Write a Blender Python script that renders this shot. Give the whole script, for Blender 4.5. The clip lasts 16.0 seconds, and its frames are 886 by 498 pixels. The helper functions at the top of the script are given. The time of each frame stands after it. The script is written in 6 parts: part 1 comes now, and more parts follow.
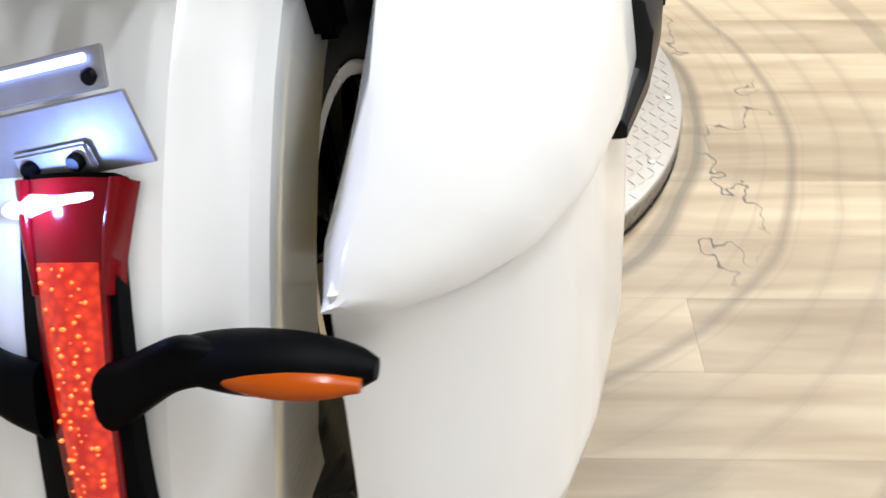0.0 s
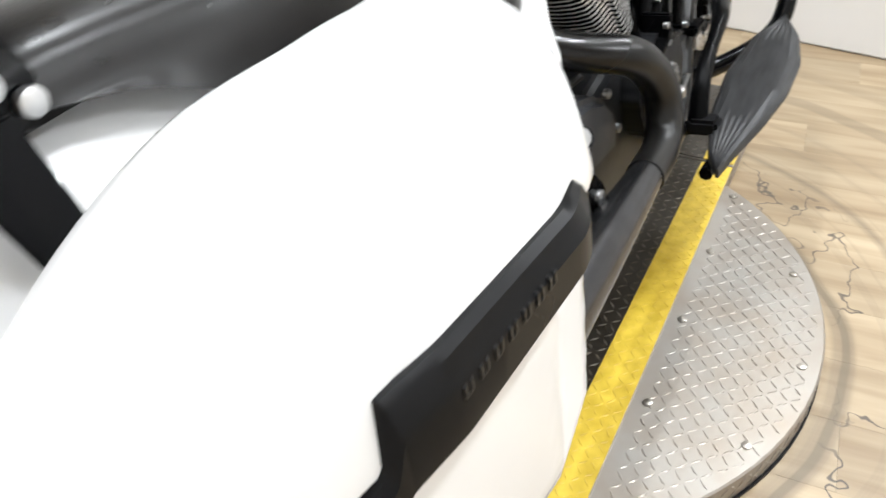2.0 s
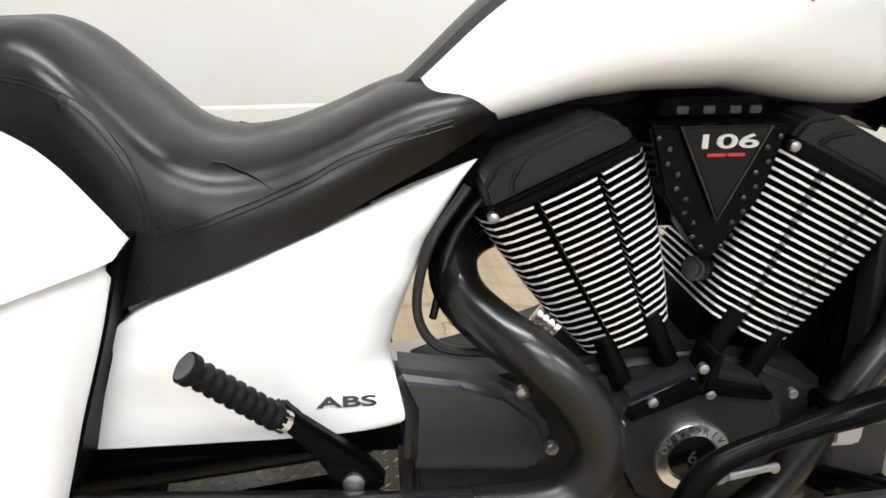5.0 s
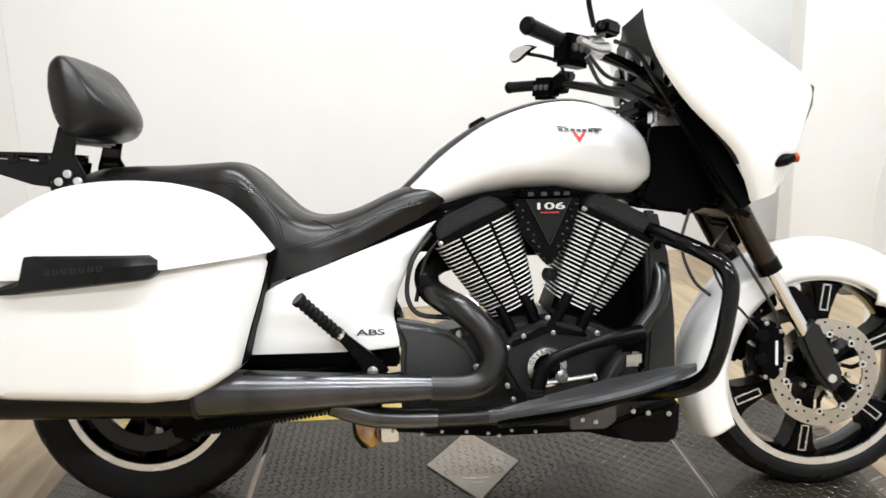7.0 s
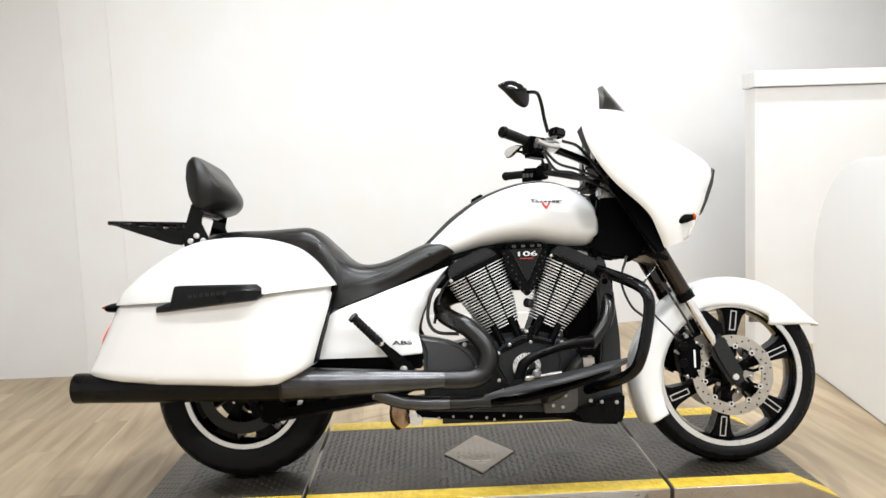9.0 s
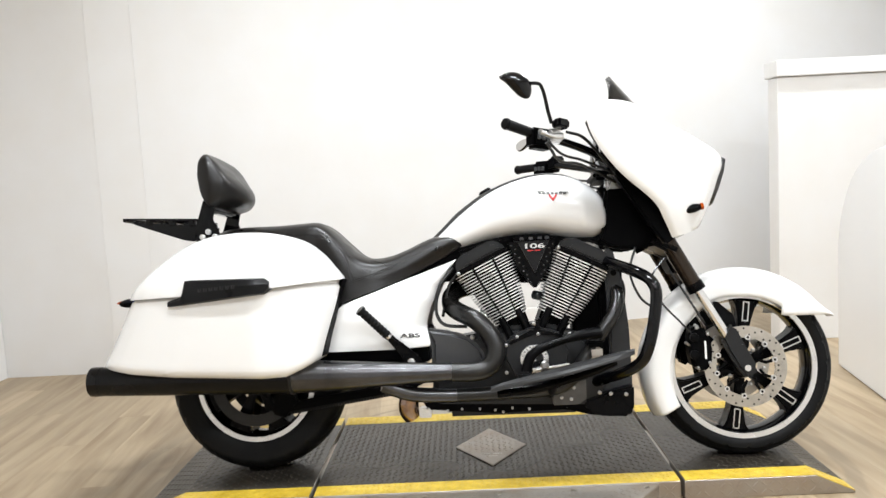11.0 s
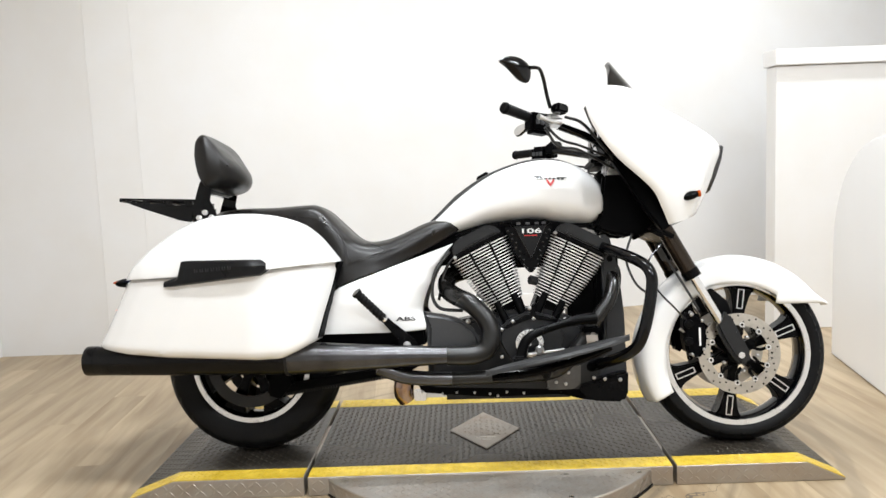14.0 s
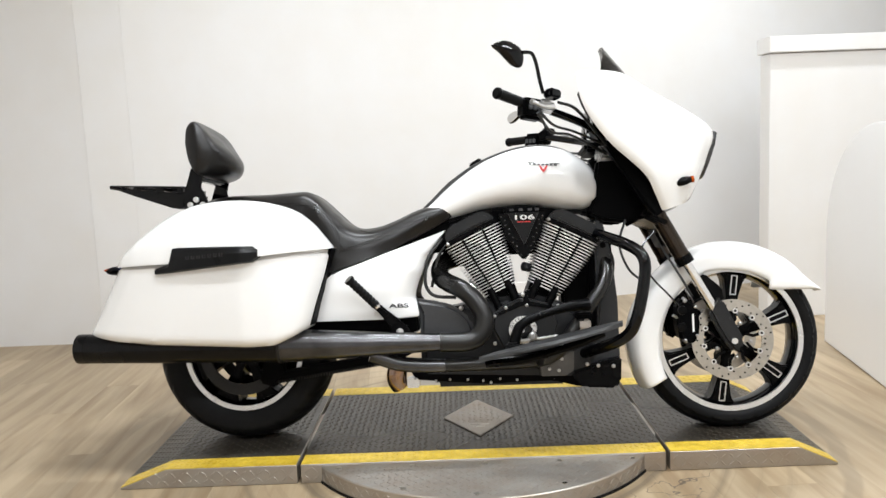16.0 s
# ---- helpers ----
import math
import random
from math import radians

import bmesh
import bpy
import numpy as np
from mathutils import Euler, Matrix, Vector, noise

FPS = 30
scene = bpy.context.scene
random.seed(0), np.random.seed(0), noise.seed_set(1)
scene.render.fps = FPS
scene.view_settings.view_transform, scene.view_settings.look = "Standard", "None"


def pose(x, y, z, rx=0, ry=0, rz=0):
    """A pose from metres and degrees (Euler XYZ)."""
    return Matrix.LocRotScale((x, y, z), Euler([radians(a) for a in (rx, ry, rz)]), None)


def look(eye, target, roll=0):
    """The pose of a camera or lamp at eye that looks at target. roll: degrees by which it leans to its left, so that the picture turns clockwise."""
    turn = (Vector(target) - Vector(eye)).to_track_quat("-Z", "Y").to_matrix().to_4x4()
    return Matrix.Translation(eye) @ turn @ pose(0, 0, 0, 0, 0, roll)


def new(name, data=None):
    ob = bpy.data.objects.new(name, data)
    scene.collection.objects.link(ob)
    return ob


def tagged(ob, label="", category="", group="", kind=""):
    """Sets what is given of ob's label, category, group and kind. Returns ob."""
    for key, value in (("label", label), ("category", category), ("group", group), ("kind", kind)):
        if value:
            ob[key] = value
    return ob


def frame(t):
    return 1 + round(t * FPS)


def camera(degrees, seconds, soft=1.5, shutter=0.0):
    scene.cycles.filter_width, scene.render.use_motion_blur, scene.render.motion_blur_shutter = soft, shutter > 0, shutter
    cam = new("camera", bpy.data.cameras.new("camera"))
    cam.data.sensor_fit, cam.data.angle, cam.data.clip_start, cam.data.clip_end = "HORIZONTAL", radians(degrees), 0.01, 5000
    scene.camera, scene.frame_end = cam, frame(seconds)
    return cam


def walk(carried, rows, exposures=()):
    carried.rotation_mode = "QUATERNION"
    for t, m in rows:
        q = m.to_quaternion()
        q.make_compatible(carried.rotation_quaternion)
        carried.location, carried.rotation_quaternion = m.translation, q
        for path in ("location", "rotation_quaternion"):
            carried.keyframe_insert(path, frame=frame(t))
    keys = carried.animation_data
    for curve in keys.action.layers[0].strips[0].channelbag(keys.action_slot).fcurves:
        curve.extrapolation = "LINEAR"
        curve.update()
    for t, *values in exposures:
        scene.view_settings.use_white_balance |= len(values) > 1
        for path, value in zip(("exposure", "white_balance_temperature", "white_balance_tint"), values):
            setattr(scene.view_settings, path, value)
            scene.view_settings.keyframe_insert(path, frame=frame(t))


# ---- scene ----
cam = camera(58.7, 16.0, 1.5, 0.3)
PATH = [
    (0, (-0.635, -0.191, 0.974), (0.742, -0.046, -0.469), -1.2),
    (0.5, (-0.614, -0.348, 0.983), (0.787, 0.13, -0.362), -2.2),
    (1, (-0.607, -0.497, 1.005), (0.762, 0.252, -0.246), -4.9),
    (1.5, (-0.558, -0.518, 1.01), (0.753, 0.326, -0.243), -5.6),
    (1.8, (-0.437, -0.477, 1.011), (0.918, 0.386, -0.18), -1.1),
    (2, (-0.347, -0.451, 1.019), (1.032, 0.328, -0.202), -2.8),
    (2.2, (-0.271, -0.441, 1.025), (1.08, 0.341, -0.226), -7.0),
    (2.5, (-0.143, -0.45, 0.992), (1.065, 0.477, -0.304), -4.4),
    (2.7, (-0.038, -0.486, 0.992), (0.973, 0.673, -0.286), -2.4),
    (3, (0.106, -0.503, 1.002), (0.936, 0.768, -0.3), -0.3),
    (3.5, (0.183, -0.522, 0.997), (0.914, 0.877, -0.231), -6.6),
    (4, (0.187, -0.606, 1.037), (0.883, 0.846, -0.15), -1.4),
    (4.5, (0.417, -0.688, 1.023), (0.951, 0.94, -0.008), 3.2),
    (4.7, (0.489, -0.74, 1.019), (0.897, 0.943, 0.017), 2.2),
    (6.8, (0.655, -1.722, 1.047), (0.674, 0.224, 0.586), -0.2),
    (7, (0.624, -1.838, 1.046), (0.734, 0.108, 0.595), -1.3),
    (7.5, (0.627, -2.094, 1.048), (0.632, -0.119, 0.733), -0.7),
    (8, (0.763, -2.338, 1.032), (0.736, -0.363, 0.72), -2.0),
    (8.5, (0.707, -2.52, 1.01), (0.729, -0.535, 0.764), -2.8),
    (9, (0.647, -2.635, 1.014), (0.685, -0.645, 0.815), -2.2),
    (9.2, (0.664, -2.643, 1.006), (0.668, -0.653, 0.797), -1.7),
    (11.3, (0.739, -2.648, 0.988), (0.686, -0.658, 0.794), -3.1),
    (11.5, (0.736, -2.651, 0.989), (0.688, -0.661, 0.79), -3.2),
    (12, (0.737, -2.65, 0.986), (0.687, -0.66, 0.789), -3.0),
    (12.5, (0.737, -2.652, 0.98), (0.691, -0.663, 0.775), -3.2),
    (13, (0.736, -2.653, 0.976), (0.69, -0.665, 0.768), -3.1),
    (13.5, (0.741, -2.652, 0.98), (0.696, -0.664, 0.77), -3.0),
    (14, (0.735, -2.649, 0.982), (0.692, -0.663, 0.751), -2.3),
    (14.5, (0.738, -2.652, 0.974), (0.697, -0.665, 0.75), -1.9),
    (15, (0.738, -2.65, 0.971), (0.701, -0.665, 0.731), -2.3),
    (15.5, (0.736, -2.646, 0.971), (0.701, -0.662, 0.72), -2.2),
    (16, (0.741, -2.641, 0.965), (0.71, -0.657, 0.712), -2.4),
]
walk(cam, [(t, look(eye, target, roll)) for t, eye, target, roll in PATH], [(0.0, -0.03, 6400, 10), (1.0, 0.03, 6350, 10), (2.5, 0.0, 6500, 10), (13.5, 0.0, 6500, 10), (16.0, -0.14, 6500, 10)])
LIGHT = 50.0              # watts of each ceiling light

# ---- world, lights ----
world = bpy.data.worlds.new("world")
scene.world = world
world.use_nodes = True
world.node_tree.nodes["Background"].inputs[0].default_value = (1.0, 0.97, 0.93, 1)
world.node_tree.nodes["Background"].inputs[1].default_value = 0.05

FLOOR = -0.062            # floor level; the lift's deck is at 0
LAMPS = pose(1.35, -1.2, 0, 0, 0, 0)   # middle of the ceiling lights
BIKE = Matrix.Translation((0, -0.005, 0)) @ pose(0, 0, 0, 0, 0, -2.1) @ pose(0, 0, 0, -8, 0, 0)  # leans over a little


# ---- materials ----
def material(name, color, rough=0.5, metal=0.0, coat=0.0, grain=0.0, scale=40.0, bump=0.0, tint=None, stretch=(1, 1, 1), rvar=0.0, emit=0.0, spec=0.5):
    m = bpy.data.materials.new(name)
    m.use_nodes = True
    nt = m.node_tree
    b = nt.nodes["Principled BSDF"]
    b.inputs["Base Color"].default_value = (*color, 1)
    b.inputs["Roughness"].default_value = rough
    b.inputs["Metallic"].default_value = metal
    b.inputs["Specular IOR Level"].default_value = spec
    b.inputs["Coat Weight"].default_value = coat
    b.inputs["Coat Roughness"].default_value = 0.06
    if emit:
        b.inputs["Emission Color"].default_value = (*color, 1)
        b.inputs["Emission Strength"].default_value = emit
    if grain or bump or rvar:
        tc = nt.nodes.new("ShaderNodeTexCoord")
        mp = nt.nodes.new("ShaderNodeMapping")
        mp.inputs["Scale"].default_value = stretch
        nt.links.new(tc.outputs["Object"], mp.inputs["Vector"])
        fine = nt.nodes.new("ShaderNodeTexNoise")
        fine.inputs["Scale"].default_value, fine.inputs["Detail"].default_value = scale, 6
        wide = nt.nodes.new("ShaderNodeTexNoise")
        wide.inputs["Scale"].default_value, wide.inputs["Detail"].default_value = scale / 9, 3
        nt.links.new(mp.outputs[0], fine.inputs["Vector"])
        nt.links.new(mp.outputs[0], wide.inputs["Vector"])
        add = nt.nodes.new("ShaderNodeMath")
        add.operation = "ADD"
        nt.links.new(fine.outputs[0], add.inputs[0])
        nt.links.new(wide.outputs[0], add.inputs[1])
        if grain:
            ramp = nt.nodes.new("ShaderNodeMapRange")
            ramp.inputs["From Min"].default_value, ramp.inputs["From Max"].default_value = 0.7, 1.3
            nt.links.new(add.outputs[0], ramp.inputs["Value"])
            mix = nt.nodes.new("ShaderNodeMix")
            mix.data_type = "RGBA"
            other = tint or tuple(v * (1 - grain) for v in color)
            mix.inputs[6].default_value, mix.inputs[7].default_value = (*other, 1), (*color, 1)
            nt.links.new(ramp.outputs[0], mix.inputs[0])
            nt.links.new(mix.outputs[2], b.inputs["Base Color"])
        if rvar:
            rr = nt.nodes.new("ShaderNodeMapRange")
            rr.inputs["From Min"].default_value, rr.inputs["From Max"].default_value = 0.3, 0.7
            rr.inputs["To Min"].default_value, rr.inputs["To Max"].default_value = max(rough - rvar, 0.02), rough + rvar
            nt.links.new(wide.outputs[0], rr.inputs["Value"])
            nt.links.new(rr.outputs[0], b.inputs["Roughness"])
        if bump:
            bp = nt.nodes.new("ShaderNodeBump")
            bp.inputs["Strength"].default_value, bp.inputs["Distance"].default_value = bump, 0.002
            nt.links.new(fine.outputs[0], bp.inputs["Height"])
            nt.links.new(bp.outputs[0], b.inputs["Normal"])
    return m


WHITE = material("pearl_white_paint", (0.81, 0.806, 0.798), 0.2, coat=0.6)
SATIN = material("satin_black_paint", (0.0022, 0.0022, 0.0025), 0.28, grain=0.3, scale=60, rvar=0.08, spec=0.075)
GLOSS = material("gloss_black_paint", (0.0015, 0.0015, 0.002), 0.10, coat=0.08, spec=0.22)
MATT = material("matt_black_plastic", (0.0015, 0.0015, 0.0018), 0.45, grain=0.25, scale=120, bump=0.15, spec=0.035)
GREY = material("dark_grey_engine_paint", (0.0095, 0.0098, 0.0108), 0.44, grain=0.2, scale=90, bump=0.1, rvar=0.08, spec=0.32)
CASE = material("grey_cover_paint", (0.028, 0.029, 0.032), 0.44, grain=0.2, scale=90, bump=0.1, rvar=0.08, spec=0.6)
CHROME = material("chrome", (0.75, 0.75, 0.75), 0.1, metal=1)
FIN = material("polished_fin_edge", (0.80, 0.80, 0.79), 0.3, metal=0.45, rvar=0.08, scale=80)
ALU = material("machined_aluminium", (0.72, 0.72, 0.72), 0.28, metal=1, rvar=0.08, scale=80)
STEEL = material("drilled_disc_steel", (0.54, 0.51, 0.46), 0.3, metal=1, grain=0.2, scale=60, rvar=0.08)
RUBBER = material("tyre_rubber", (0.0065, 0.0065, 0.007), 0.5, grain=0.3, scale=150, bump=0.25, spec=0.11)
LEATHER = material("worn_black_vinyl", (0.0050, 0.0040, 0.0034), 0.33, grain=0.3, scale=260, bump=0.07, rvar=0.06, spec=0.32)
PIPE = material("black_exhaust_coating", (0.005, 0.005, 0.0053), 0.24, grain=0.4, scale=25, rvar=0.10, spec=0.20)
HEADER = material("heat_dulled_black_pipe", (0.007, 0.0065, 0.006), 0.29, grain=0.5, scale=20, rvar=0.12, spec=0.42)
SHIELD = material("worn_brushed_heat_shield", (0.095, 0.095, 0.099), 0.22, metal=0.9, grain=0.55, scale=18, rvar=0.07)
BLUED = material("heat_blued_steel", (0.42, 0.27, 0.12), 0.16, metal=1, grain=0.6, scale=25, tint=(0.12, 0.13, 0.24))
ZINC = material("zinc_bolt", (0.42, 0.42, 0.42), 0.35, metal=1)
PANEL = material("grey_frame_paint", (0.020, 0.0205, 0.022), 0.4, grain=0.2, scale=60, rvar=0.08, spec=0.3)
STRIP = material("dark_grey_strip_paint", (0.030, 0.029, 0.028), 0.42, grain=0.2, scale=60, rvar=0.08)
MILKY = material("milky_plastic", (0.42, 0.38, 0.34), 0.35)
BRONZE = material("dark_bronze_fork_coating", (0.035, 0.026, 0.019), 0.16, metal=0.7, rvar=0.05, scale=30)
BOARD = material("brushed_dark_rubber", (0.040, 0.040, 0.041), 0.42, grain=0.75, scale=40, stretch=(0.12, 1.6, 1.6), bump=0.3, spec=0.3)
HANDLE = material("worn_black_handle_plastic", (0.006, 0.006, 0.0065), 0.33, grain=0.3, scale=90, rvar=0.1, spec=0.16)
GALV = material("galvanised_sheet", (0.40, 0.40, 0.41), 0.5, metal=0.6, grain=0.2, scale=60)
RED = material("red_lens", (0.15, 0.0015, 0.004), 0.18, coat=0.15, spec=0.2)
LED = material("lit_red_lamp_strip", (0.9, 0.04, 0.008), 0.3, emit=0.7)
_nt = LED.node_tree
_cell, _ramp = _nt.nodes.new("ShaderNodeTexVoronoi"), _nt.nodes.new("ShaderNodeValToRGB")
_cell.inputs["Scale"].default_value = 160
_ramp.color_ramp.elements[0].color = (1.0, 0.075, 0.012, 1)
_ramp.color_ramp.elements[1].color = (0.42, 0.004, 0.002, 1)
_ramp.color_ramp.elements[1].position = 0.75
_place = _nt.nodes.new("ShaderNodeTexCoord")
_nt.links.new(_place.outputs["Object"], _cell.inputs["Vector"])
_nt.links.new(_cell.outputs["Distance"], _ramp.inputs["Fac"])
_nt.links.new(_ramp.outputs["Color"], _nt.nodes["Principled BSDF"].inputs["Emission Color"])
_nt.nodes["Principled BSDF"].inputs["Base Color"].default_value = (0.35, 0.01, 0.004, 1)
SPARK = material("lit_amber_led", (1.0, 0.17, 0.02), 0.3, emit=1.5)
AMBER = material("amber_lens", (0.34, 0.055, 0.002), 0.2, coat=0.08, spec=0.15)
PLATE_LIGHT = material("lit_white_lamp", (0.36, 0.46, 1.0), 0.3, emit=4.0)
SIGN_WHITE = material("printed_white", (0.75, 0.75, 0.74), 0.4)
SIGN_DARK = material("printed_dark_grey", (0.05, 0.05, 0.052), 0.4)
MARK = material("raised_black_mark", (0.012, 0.012, 0.0125), 0.3)
SIGN_RED = material("printed_red", (0.5, 0.02, 0.02), 0.4)
CABLE = material("black_cable", (0.012, 0.012, 0.012), 0.5)
# beige tint mottled into the white stands for warm light reflected onto the walls
WALL = material("white_wall_paint_warm_bounce", (0.745, 0.738, 0.732), 0.5, grain=0.035, scale=4, bump=0.05, tint=(0.72, 0.70, 0.672))
PANELW = material("white_panel_laminate", (0.80, 0.795, 0.79), 0.32, grain=0.03, scale=3, rvar=0.06)
CEIL = material("white_ceiling_paint", (0.8, 0.8, 0.79), 0.8, grain=0.04, scale=10)
TREAD_DARK = material("dark_tread_plate", (0.080, 0.071, 0.059), 0.30, metal=0.5, grain=0.7, scale=6, rvar=0.22, tint=(0.022, 0.0155, 0.008))
TREAD_LUG = material("worn_dark_tread_lug", (0.165, 0.148, 0.125), 0.28, metal=0.7, grain=0.5, scale=9, tint=(0.06, 0.044, 0.025))
TREAD_ALU = material("aluminium_tread_plate", (0.40, 0.378, 0.347), 0.40, metal=0.75, grain=0.2, scale=12, rvar=0.1, tint=(0.34, 0.285, 0.23))
YELLOW = material("yellow_safety_paint", (0.78, 0.57, 0.07), 0.34, grain=0.25, scale=35, tint=(0.50, 0.33, 0.02))
LAMP = material("lit_ceiling_tube", (1.0, 0.97, 0.92), 0.4, emit=6.0)
DIRT = material("dark_floor_joint", (0.05, 0.04, 0.03), 0.8)


def smoked_glass(name, color, rough):
    m = bpy.data.materials.new(name)
    m.use_nodes = True
    nt = m.node_tree
    nt.nodes.remove(nt.nodes["Principled BSDF"])
    clear, shine, mix, fres = (nt.nodes.new(k) for k in ("ShaderNodeBsdfTransparent", "ShaderNodeBsdfGlossy", "ShaderNodeMixShader", "ShaderNodeFresnel"))
    clear.inputs[0].default_value = (*color, 1)
    shine.inputs["Roughness"].default_value = rough
    fres.inputs[0].default_value = 1.45
    nt.links.new(fres.outputs[0], mix.inputs[0])
    nt.links.new(clear.outputs[0], mix.inputs[1])
    nt.links.new(shine.outputs[0], mix.inputs[2])
    nt.links.new(mix.outputs[0], nt.nodes["Material Output"].inputs[0])
    return m


SMOKE = smoked_glass("smoked_screen", (0.76, 0.73, 0.71), 0.08)


def floor_material():
    m = bpy.data.materials.new("pale_wood_vinyl_plank")
    m.use_nodes = True
    nt = m.node_tree
    b = nt.nodes["Principled BSDF"]
    info = nt.nodes.new("ShaderNodeObjectInfo")
    tc = nt.nodes.new("ShaderNodeTexCoord")
    shift = nt.nodes.new("ShaderNodeVectorMath")
    shift.operation = "ADD"
    nt.links.new(tc.outputs["Object"], shift.inputs[0])
    scale = nt.nodes.new("ShaderNodeVectorMath")
    scale.operation = "SCALE"
    scale.inputs[0].default_value = (37, 91, 13)
    nt.links.new(info.outputs["Random"], scale.inputs["Scale"])
    nt.links.new(scale.outputs[0], shift.inputs[1])
    mp = nt.nodes.new("ShaderNodeMapping")
    mp.inputs["Scale"].default_value = (17, 1.5, 1)
    nt.links.new(shift.outputs[0], mp.inputs["Vector"])
    n1 = nt.nodes.new("ShaderNodeTexNoise")
    n1.inputs["Scale"].default_value, n1.inputs["Detail"].default_value, n1.inputs["Distortion"].default_value = 1.1, 9, 0.35
    nt.links.new(mp.outputs[0], n1.inputs["Vector"])
    ramp = nt.nodes.new("ShaderNodeValToRGB")
    e = ramp.color_ramp.elements
    e[0].position, e[0].color = 0.30, (0.270, 0.192, 0.112, 1)
    e[1].position, e[1].color = 0.72, (0.455, 0.358, 0.236, 1)
    mid = e.new(0.5)
    mid.color = (0.362, 0.275, 0.172, 1)
    nt.links.new(n1.outputs[0], ramp.inputs[0])
    hsv = nt.nodes.new("ShaderNodeHueSaturation")
    val = nt.nodes.new("ShaderNodeMapRange")
    val.inputs["To Min"].default_value, val.inputs["To Max"].default_value = 0.87, 1.09
    nt.links.new(info.outputs["Random"], val.inputs["Value"])
    nt.links.new(val.outputs[0], hsv.inputs["Value"])
    nt.links.new(ramp.outputs[0], hsv.inputs["Color"])
    # scuffs swept round the turntable
    geo = nt.nodes.new("ShaderNodeNewGeometry")
    off = nt.nodes.new("ShaderNodeVectorMath")
    off.operation = "SUBTRACT"
    off.inputs[1].default_value = (0.80, 0.05, FLOOR)
    nt.links.new(geo.outputs["Position"], off.inputs[0])
    far = nt.nodes.new("ShaderNodeVectorMath")
    far.operation = "LENGTH"
    nt.links.new(off.outputs[0], far.inputs[0])
    wob = nt.nodes.new("ShaderNodeTexNoise")
    wob.inputs["Scale"].default_value = 2.2
    nt.links.new(geo.outputs["Position"], wob.inputs["Vector"])
    ad = nt.nodes.new("ShaderNodeMath")
    ad.operation = "MULTIPLY_ADD"
    ad.inputs[1].default_value = 0.10
    nt.links.new(wob.outputs[0], ad.inputs[0])
    nt.links.new(far.outputs["Value"], ad.inputs[2])
    n2 = nt.nodes.new("ShaderNodeTexNoise")
    n2.noise_dimensions = "1D"
    n2.inputs["Scale"].default_value, n2.inputs["Detail"].default_value = 11, 5
    nt.links.new(ad.outputs[0], n2.inputs["W"])
    near = nt.nodes.new("ShaderNodeMapRange")
    near.inputs["From Min"].default_value, near.inputs["From Max"].default_value = 1.55, 0.75
    nt.links.new(far.outputs["Value"], near.inputs["Value"])
    r2 = nt.nodes.new("ShaderNodeMapRange")
    r2.inputs["From Min"].default_value, r2.inputs["From Max"].default_value = 0.52, 0.68
    nt.links.new(n2.outputs[0], r2.inputs["Value"])
    mul = nt.nodes.new("ShaderNodeMath")
    mul.operation = "MULTIPLY"
    nt.links.new(near.outputs[0], mul.inputs[0])
    nt.links.new(r2.outputs[0], mul.inputs[1])
    mul2 = nt.nodes.new("ShaderNodeMath")
    mul2.operation = "MULTIPLY"
    mul2.inputs[1].default_value = 0.80
    nt.links.new(mul.outputs[0], mul2.inputs[0])
    mix = nt.nodes.new("ShaderNodeMix")
    mix.data_type = "RGBA"
    mix.inputs[7].default_value = (0.13, 0.10, 0.065, 1)
    nt.links.new(mul2.outputs[0], mix.inputs[0])
    nt.links.new(hsv.outputs[0], mix.inputs[6])
    # thin cracked outlines of old glue between the sweep marks
    crack = nt.nodes.new("ShaderNodeTexNoise")
    crack.inputs["Scale"].default_value, crack.inputs["Detail"].default_value, crack.inputs["Roughness"].default_value = 3.4, 4, 0.55
    nt.links.new(geo.outputs["Position"], crack.inputs["Vector"])
    away = nt.nodes.new("ShaderNodeMath")
    away.operation = "SUBTRACT"
    away.inputs[1].default_value = 0.53
    nt.links.new(crack.outputs[0], away.inputs[0])
    size = nt.nodes.new("ShaderNodeMath")
    size.operation = "ABSOLUTE"
    nt.links.new(away.outputs[0], size.inputs[0])
    line = nt.nodes.new("ShaderNodeMapRange")
    line.inputs["From Min"].default_value, line.inputs["From Max"].default_value = 0.0048, 0.0016
    nt.links.new(size.outputs[0], line.inputs["Value"])
    band = nt.nodes.new("ShaderNodeMapRange")
    band.inputs["From Min"].default_value, band.inputs["From Max"].default_value = 0.10, 0.05
    ring = nt.nodes.new("ShaderNodeMath")
    ring.operation = "SUBTRACT"
    ring.inputs[1].default_value = 0.73
    nt.links.new(far.outputs["Value"], ring.inputs[0])
    ringa = nt.nodes.new("ShaderNodeMath")
    ringa.operation = "ABSOLUTE"
    nt.links.new(ring.outputs[0], ringa.inputs[0])
    nt.links.new(ringa.outputs[0], band.inputs["Value"])
    both = nt.nodes.new("ShaderNodeMath")
    both.operation = "MULTIPLY"
    nt.links.new(line.outputs[0], both.inputs[0])
    nt.links.new(band.outputs[0], both.inputs[1])
    both2 = nt.nodes.new("ShaderNodeMath")
    both2.operation = "MULTIPLY"
    both2.inputs[1].default_value = 0.90
    nt.links.new(both.outputs[0], both2.inputs[0])
    mixc = nt.nodes.new("ShaderNodeMix")
    mixc.data_type = "RGBA"
    mixc.inputs[7].default_value = (0.07, 0.055, 0.045, 1)
    nt.links.new(both2.outputs[0], mixc.inputs[0])
    nt.links.new(mix.outputs[2], mixc.inputs[6])
    nt.links.new(mixc.outputs[2], b.inputs["Base Color"])
